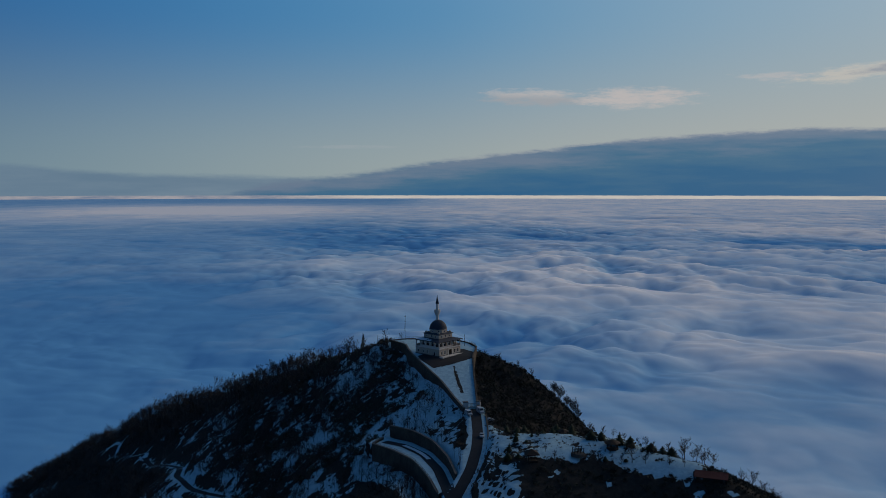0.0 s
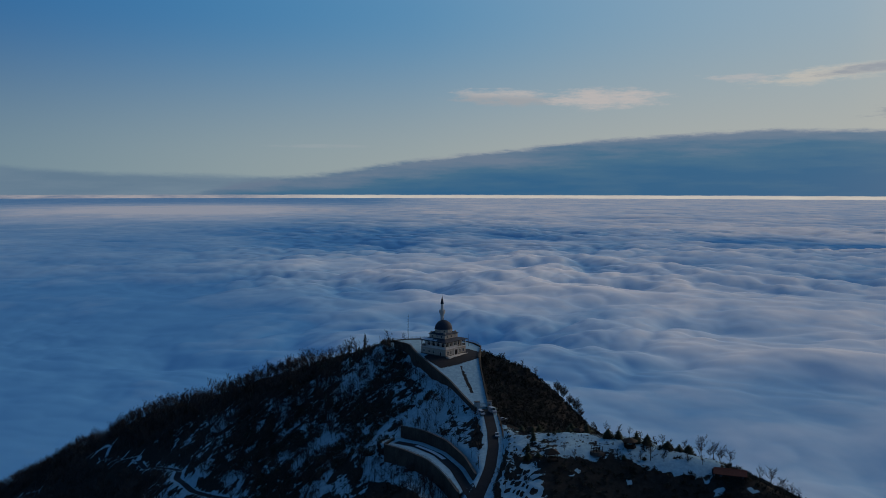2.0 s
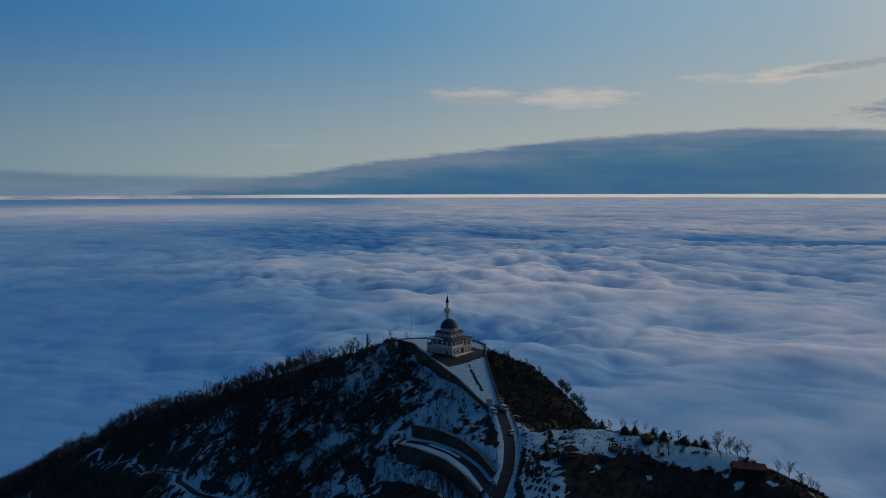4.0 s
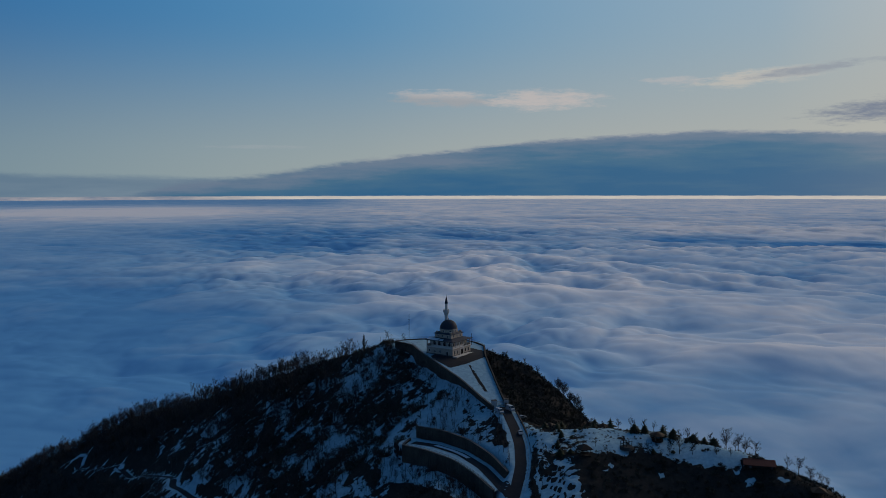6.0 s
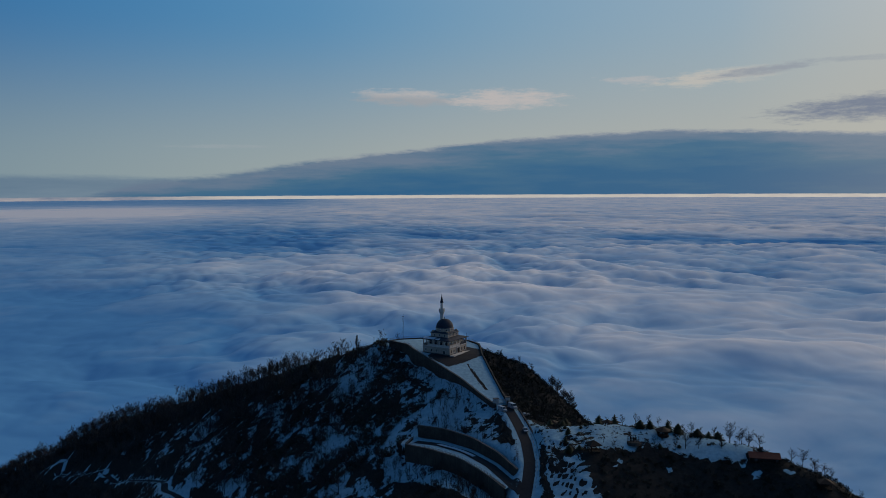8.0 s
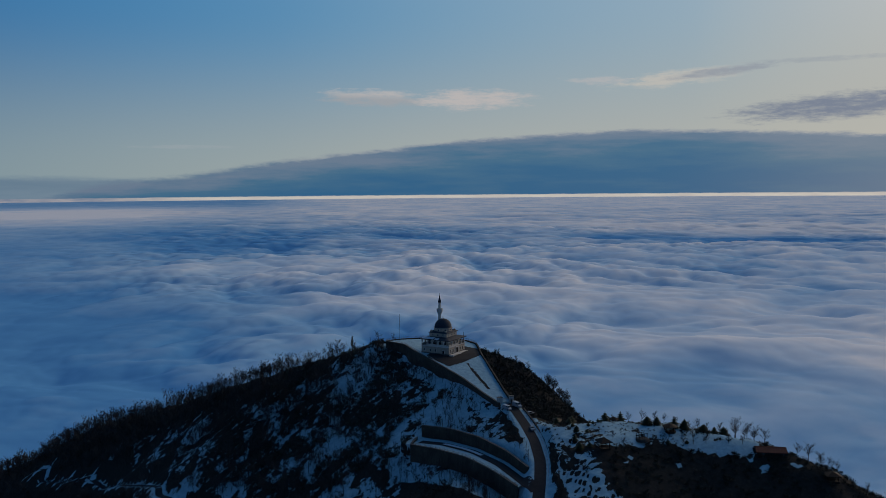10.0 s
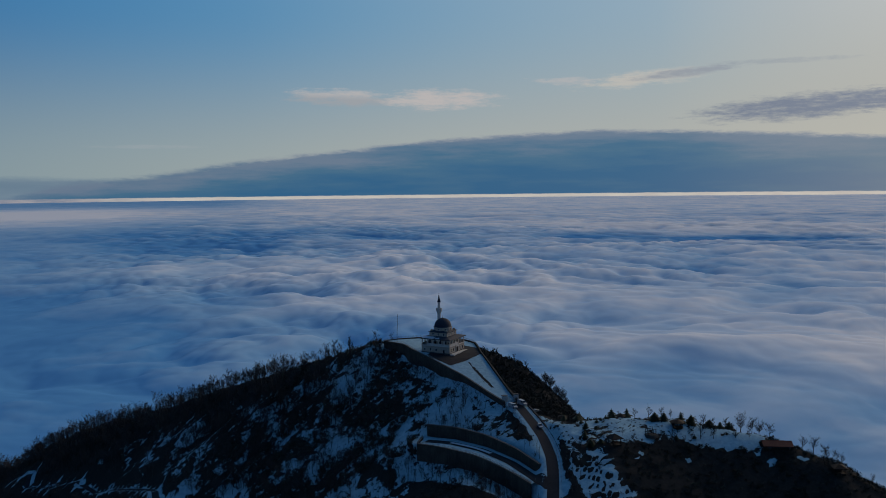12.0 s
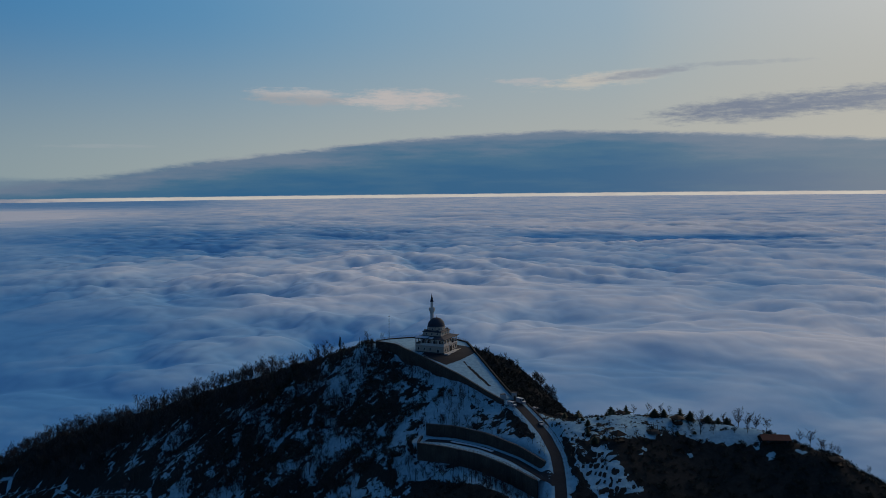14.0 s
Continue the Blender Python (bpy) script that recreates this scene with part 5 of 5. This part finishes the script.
# ivy-clad trunks that stand dark among the bare trees
ivy_kinds = []
for k in range(3):
    r = np.random.default_rng(80 + k)
    col = merge([leaf_cloud(r, np.array([r.normal(0, 0.15), r.normal(0, 0.15), z]), (0.75 - 0.04 * z, 0.75 - 0.04 * z, 0.7), 34, 0.3) for z in np.arange(0.6, 7.6, 0.7)])
    ivy_kinds.append((solid("trunk", rod((0, 0, -0.4), (0.2, 0.1, 8.6), 0.24, 0.06, 6), BARK), solid("crown", col, EVERGREEN)))
x, y = throw(rnd, 900, -330, -40, 400, 800, lambda x, y: 0.3 * smooth(along(x, y, CRESTS[0][1])[0], 70, 20))
for x_, y_ in list(zip(x, y))[:150]:
    plant("ivy_tree", ivy_kinds[rnd.integers(0, 3)], x_, y_, rnd.uniform(0.7, 1.25), "dead tree trunk thickly wrapped in dark ivy", "tree", "ivy-clad trees on the ridge")

# undergrowth
shrubs = [shrub(200 + k, 7, 5) for k in range(6)]
tufts = [shrub(230 + k, 11, 3) for k in range(6)]


def brush_density(x, y):
    open_snow = snow_cover(x, y)
    patch = smooth(fbm(x / 14, y / 14 + 5, 3), -0.2, 0.45)
    d = 0.45 + 0.55 * patch
    d = d * np.where(open_snow > 0.3, 0.24 * patch, 1.0)
    d = d * (1 - 0.7 * bank_zone(x, y))
    return np.where(open_snow > 0.85, 0.012, d) * (1 - on_knoll(x, y) * (1 - 0.5 * smooth(patch, 0.75, 1.0)))


x, y = throw(rnd, 42000, -230, 150, 235, 560, brush_density)
places = np.stack([x, y, height(x, y) - 0.1, rnd.uniform(0.7, 1.9, len(x)), rnd.uniform(0.7, 1.2, len(x))], 1)
# same shrubs in the darker colour here: shade painted onto this slope
below = (x > 26) & (y < 350)
tagged(new("undergrowth", solid("undergrowth", scatter(shrubs, places[~below], rnd), BRUSH)), "dark withered brush covering the steep slopes", "undergrowth", kind="stuff")
tagged(new("undergrowth", solid("undergrowth", scatter(shrubs, places[below], rnd), THICKET)), "brush on the slope below the knoll, with shade painted into its colour", "undergrowth", kind="stuff")
x, y = throw(rnd, 10500, 12, 150, 345, 560, lambda x, y: 0.85 * (snow_cover(x, y) < 0.3))
places = np.stack([x, y, height(x, y) - 0.1, rnd.uniform(0.7, 1.7, len(x)) * (1 + 0.5 * (rnd.random(len(x)) < 0.1)), rnd.uniform(0.8, 1.4, len(x))], 1)
tagged(new("undergrowth", solid("undergrowth", scatter(tufts, places, rnd), THICKET)), "dense dark brush on the flank below the mosque", "undergrowth", kind="stuff")
x, y = throw(rnd, 6500, -520, -200, 520, 1000, lambda x, y: 0.6 + 0 * x)
places = np.stack([x, y, height(x, y) - 0.1, rnd.uniform(1.2, 2.6, len(x)), rnd.uniform(0.7, 1.2, len(x))], 1)
tagged(new("undergrowth", solid("undergrowth", scatter(shrubs, places, rnd), BRUSH)), "dark brush below the far ridge", "undergrowth", kind="stuff")
x, y = throw(rnd, 9000, -150, 4, 375, 525, lambda x, y: 0.8 * smooth(fbm(x / 15 + 9, y / 15, 3), 0.2, 0.55) * (snow_cover(x, y) < 0.75))
places = np.stack([x, y, height(x, y) - 0.1, rnd.uniform(1.0, 2.4, len(x)), rnd.uniform(0.9, 1.3, len(x))], 1)
tagged(new("evergreen_scrub", solid("evergreen_scrub", scatter(shrubs, places, rnd), EVERGREEN)), "dark evergreen scrub in clumps on the snowy face", "undergrowth", kind="stuff")

x, y = throw(rnd, 1500, -150, 0, 380, 505, lambda x, y: 0.5 * (0.4 + 0.6 * smooth(fbm(x / 18 + 2, y / 18, 2), -0.2, 0.4)))
places = np.stack([x, y, height(x, y) - 0.2, rnd.uniform(0.45, 0.85, len(x)), rnd.uniform(0.9, 1.2, len(x))], 1)
tagged(new("woodland", solid("woodland", scatter(lite, places, rnd), TWIG)), "young leafless trees standing in the snow of the face", "woodland", kind="stuff")
x, y = throw(rnd, 2600, 22, 112, 285, 352, lambda x, y: on_knoll(x, y) * (0.2 + 0.8 * smooth(fbm(x / 9 + 1, y / 9, 3), -0.1, 0.4)))
places = np.stack([x, y, height(x, y) - 0.1, rnd.uniform(0.25, 0.75, len(x)), rnd.uniform(0.7, 1.2, len(x))], 1)
tagged(new("undergrowth", solid("undergrowth", scatter(tufts, places, rnd), BRUSH)), "low dark tufts poking through the snow of the knoll", "undergrowth", kind="stuff")

# thin saplings that stick out of the snow
stems = []
for k in range(4):
    r = np.random.default_rng(400 + k)
    stems.append(merge([rod((0, 0, -0.2), (r.normal(0, 0.15), r.normal(0, 0.15), 3.6), 0.07, 0.02, 3)] + [rod((0, 0, z), (r.normal(0, 0.5), r.normal(0, 0.5), z + 0.9), 0.035, 0.012, 3) for z in (1.2, 1.7, 2.2, 2.6)]))
x, y = throw(rnd, 9000, -150, 12, 290, 500, lambda x, y: np.where(np.abs(beyond(x, y, LOW_WALL) + 8) < 7, 0.9, 0.30) * (0.4 + 0.6 * smooth(fbm(x / 12, y / 12 + 3, 2), -0.1, 0.4)))
places = np.stack([x, y, height(x, y) - 0.1, rnd.uniform(0.5, 1.5, len(x)), rnd.uniform(0.9, 1.3, len(x))], 1)
tagged(new("saplings", solid("saplings", scatter(stems, places, rnd), BARK)), "thin leafless saplings sticking out of the snow", "undergrowth", kind="stuff")

# rounded bushes planted along the road
bush = solid("bush", shrub(300, 40, 4), EVERGREEN)
for row in (6.6, 9.2):
    for k in range(6, 40, 2):
        x_, y_ = road_side[k, 0] + rs[k, 0] * row + rnd.normal(0, 0.3), road_side[k, 1] + rs[k, 1] * row + rnd.normal(0, 0.3)
        ob = tagged(new("bush", bush), "round dark evergreen bush planted beside the road", "bush", "bushes along the road")
        ob.matrix_world = Matrix.Translation((x_, y_, spot(x_, y_))) @ Matrix.Diagonal((1, 1, 1, 1)) @ Matrix.Scale(rnd.uniform(0.7, 1.2), 4)
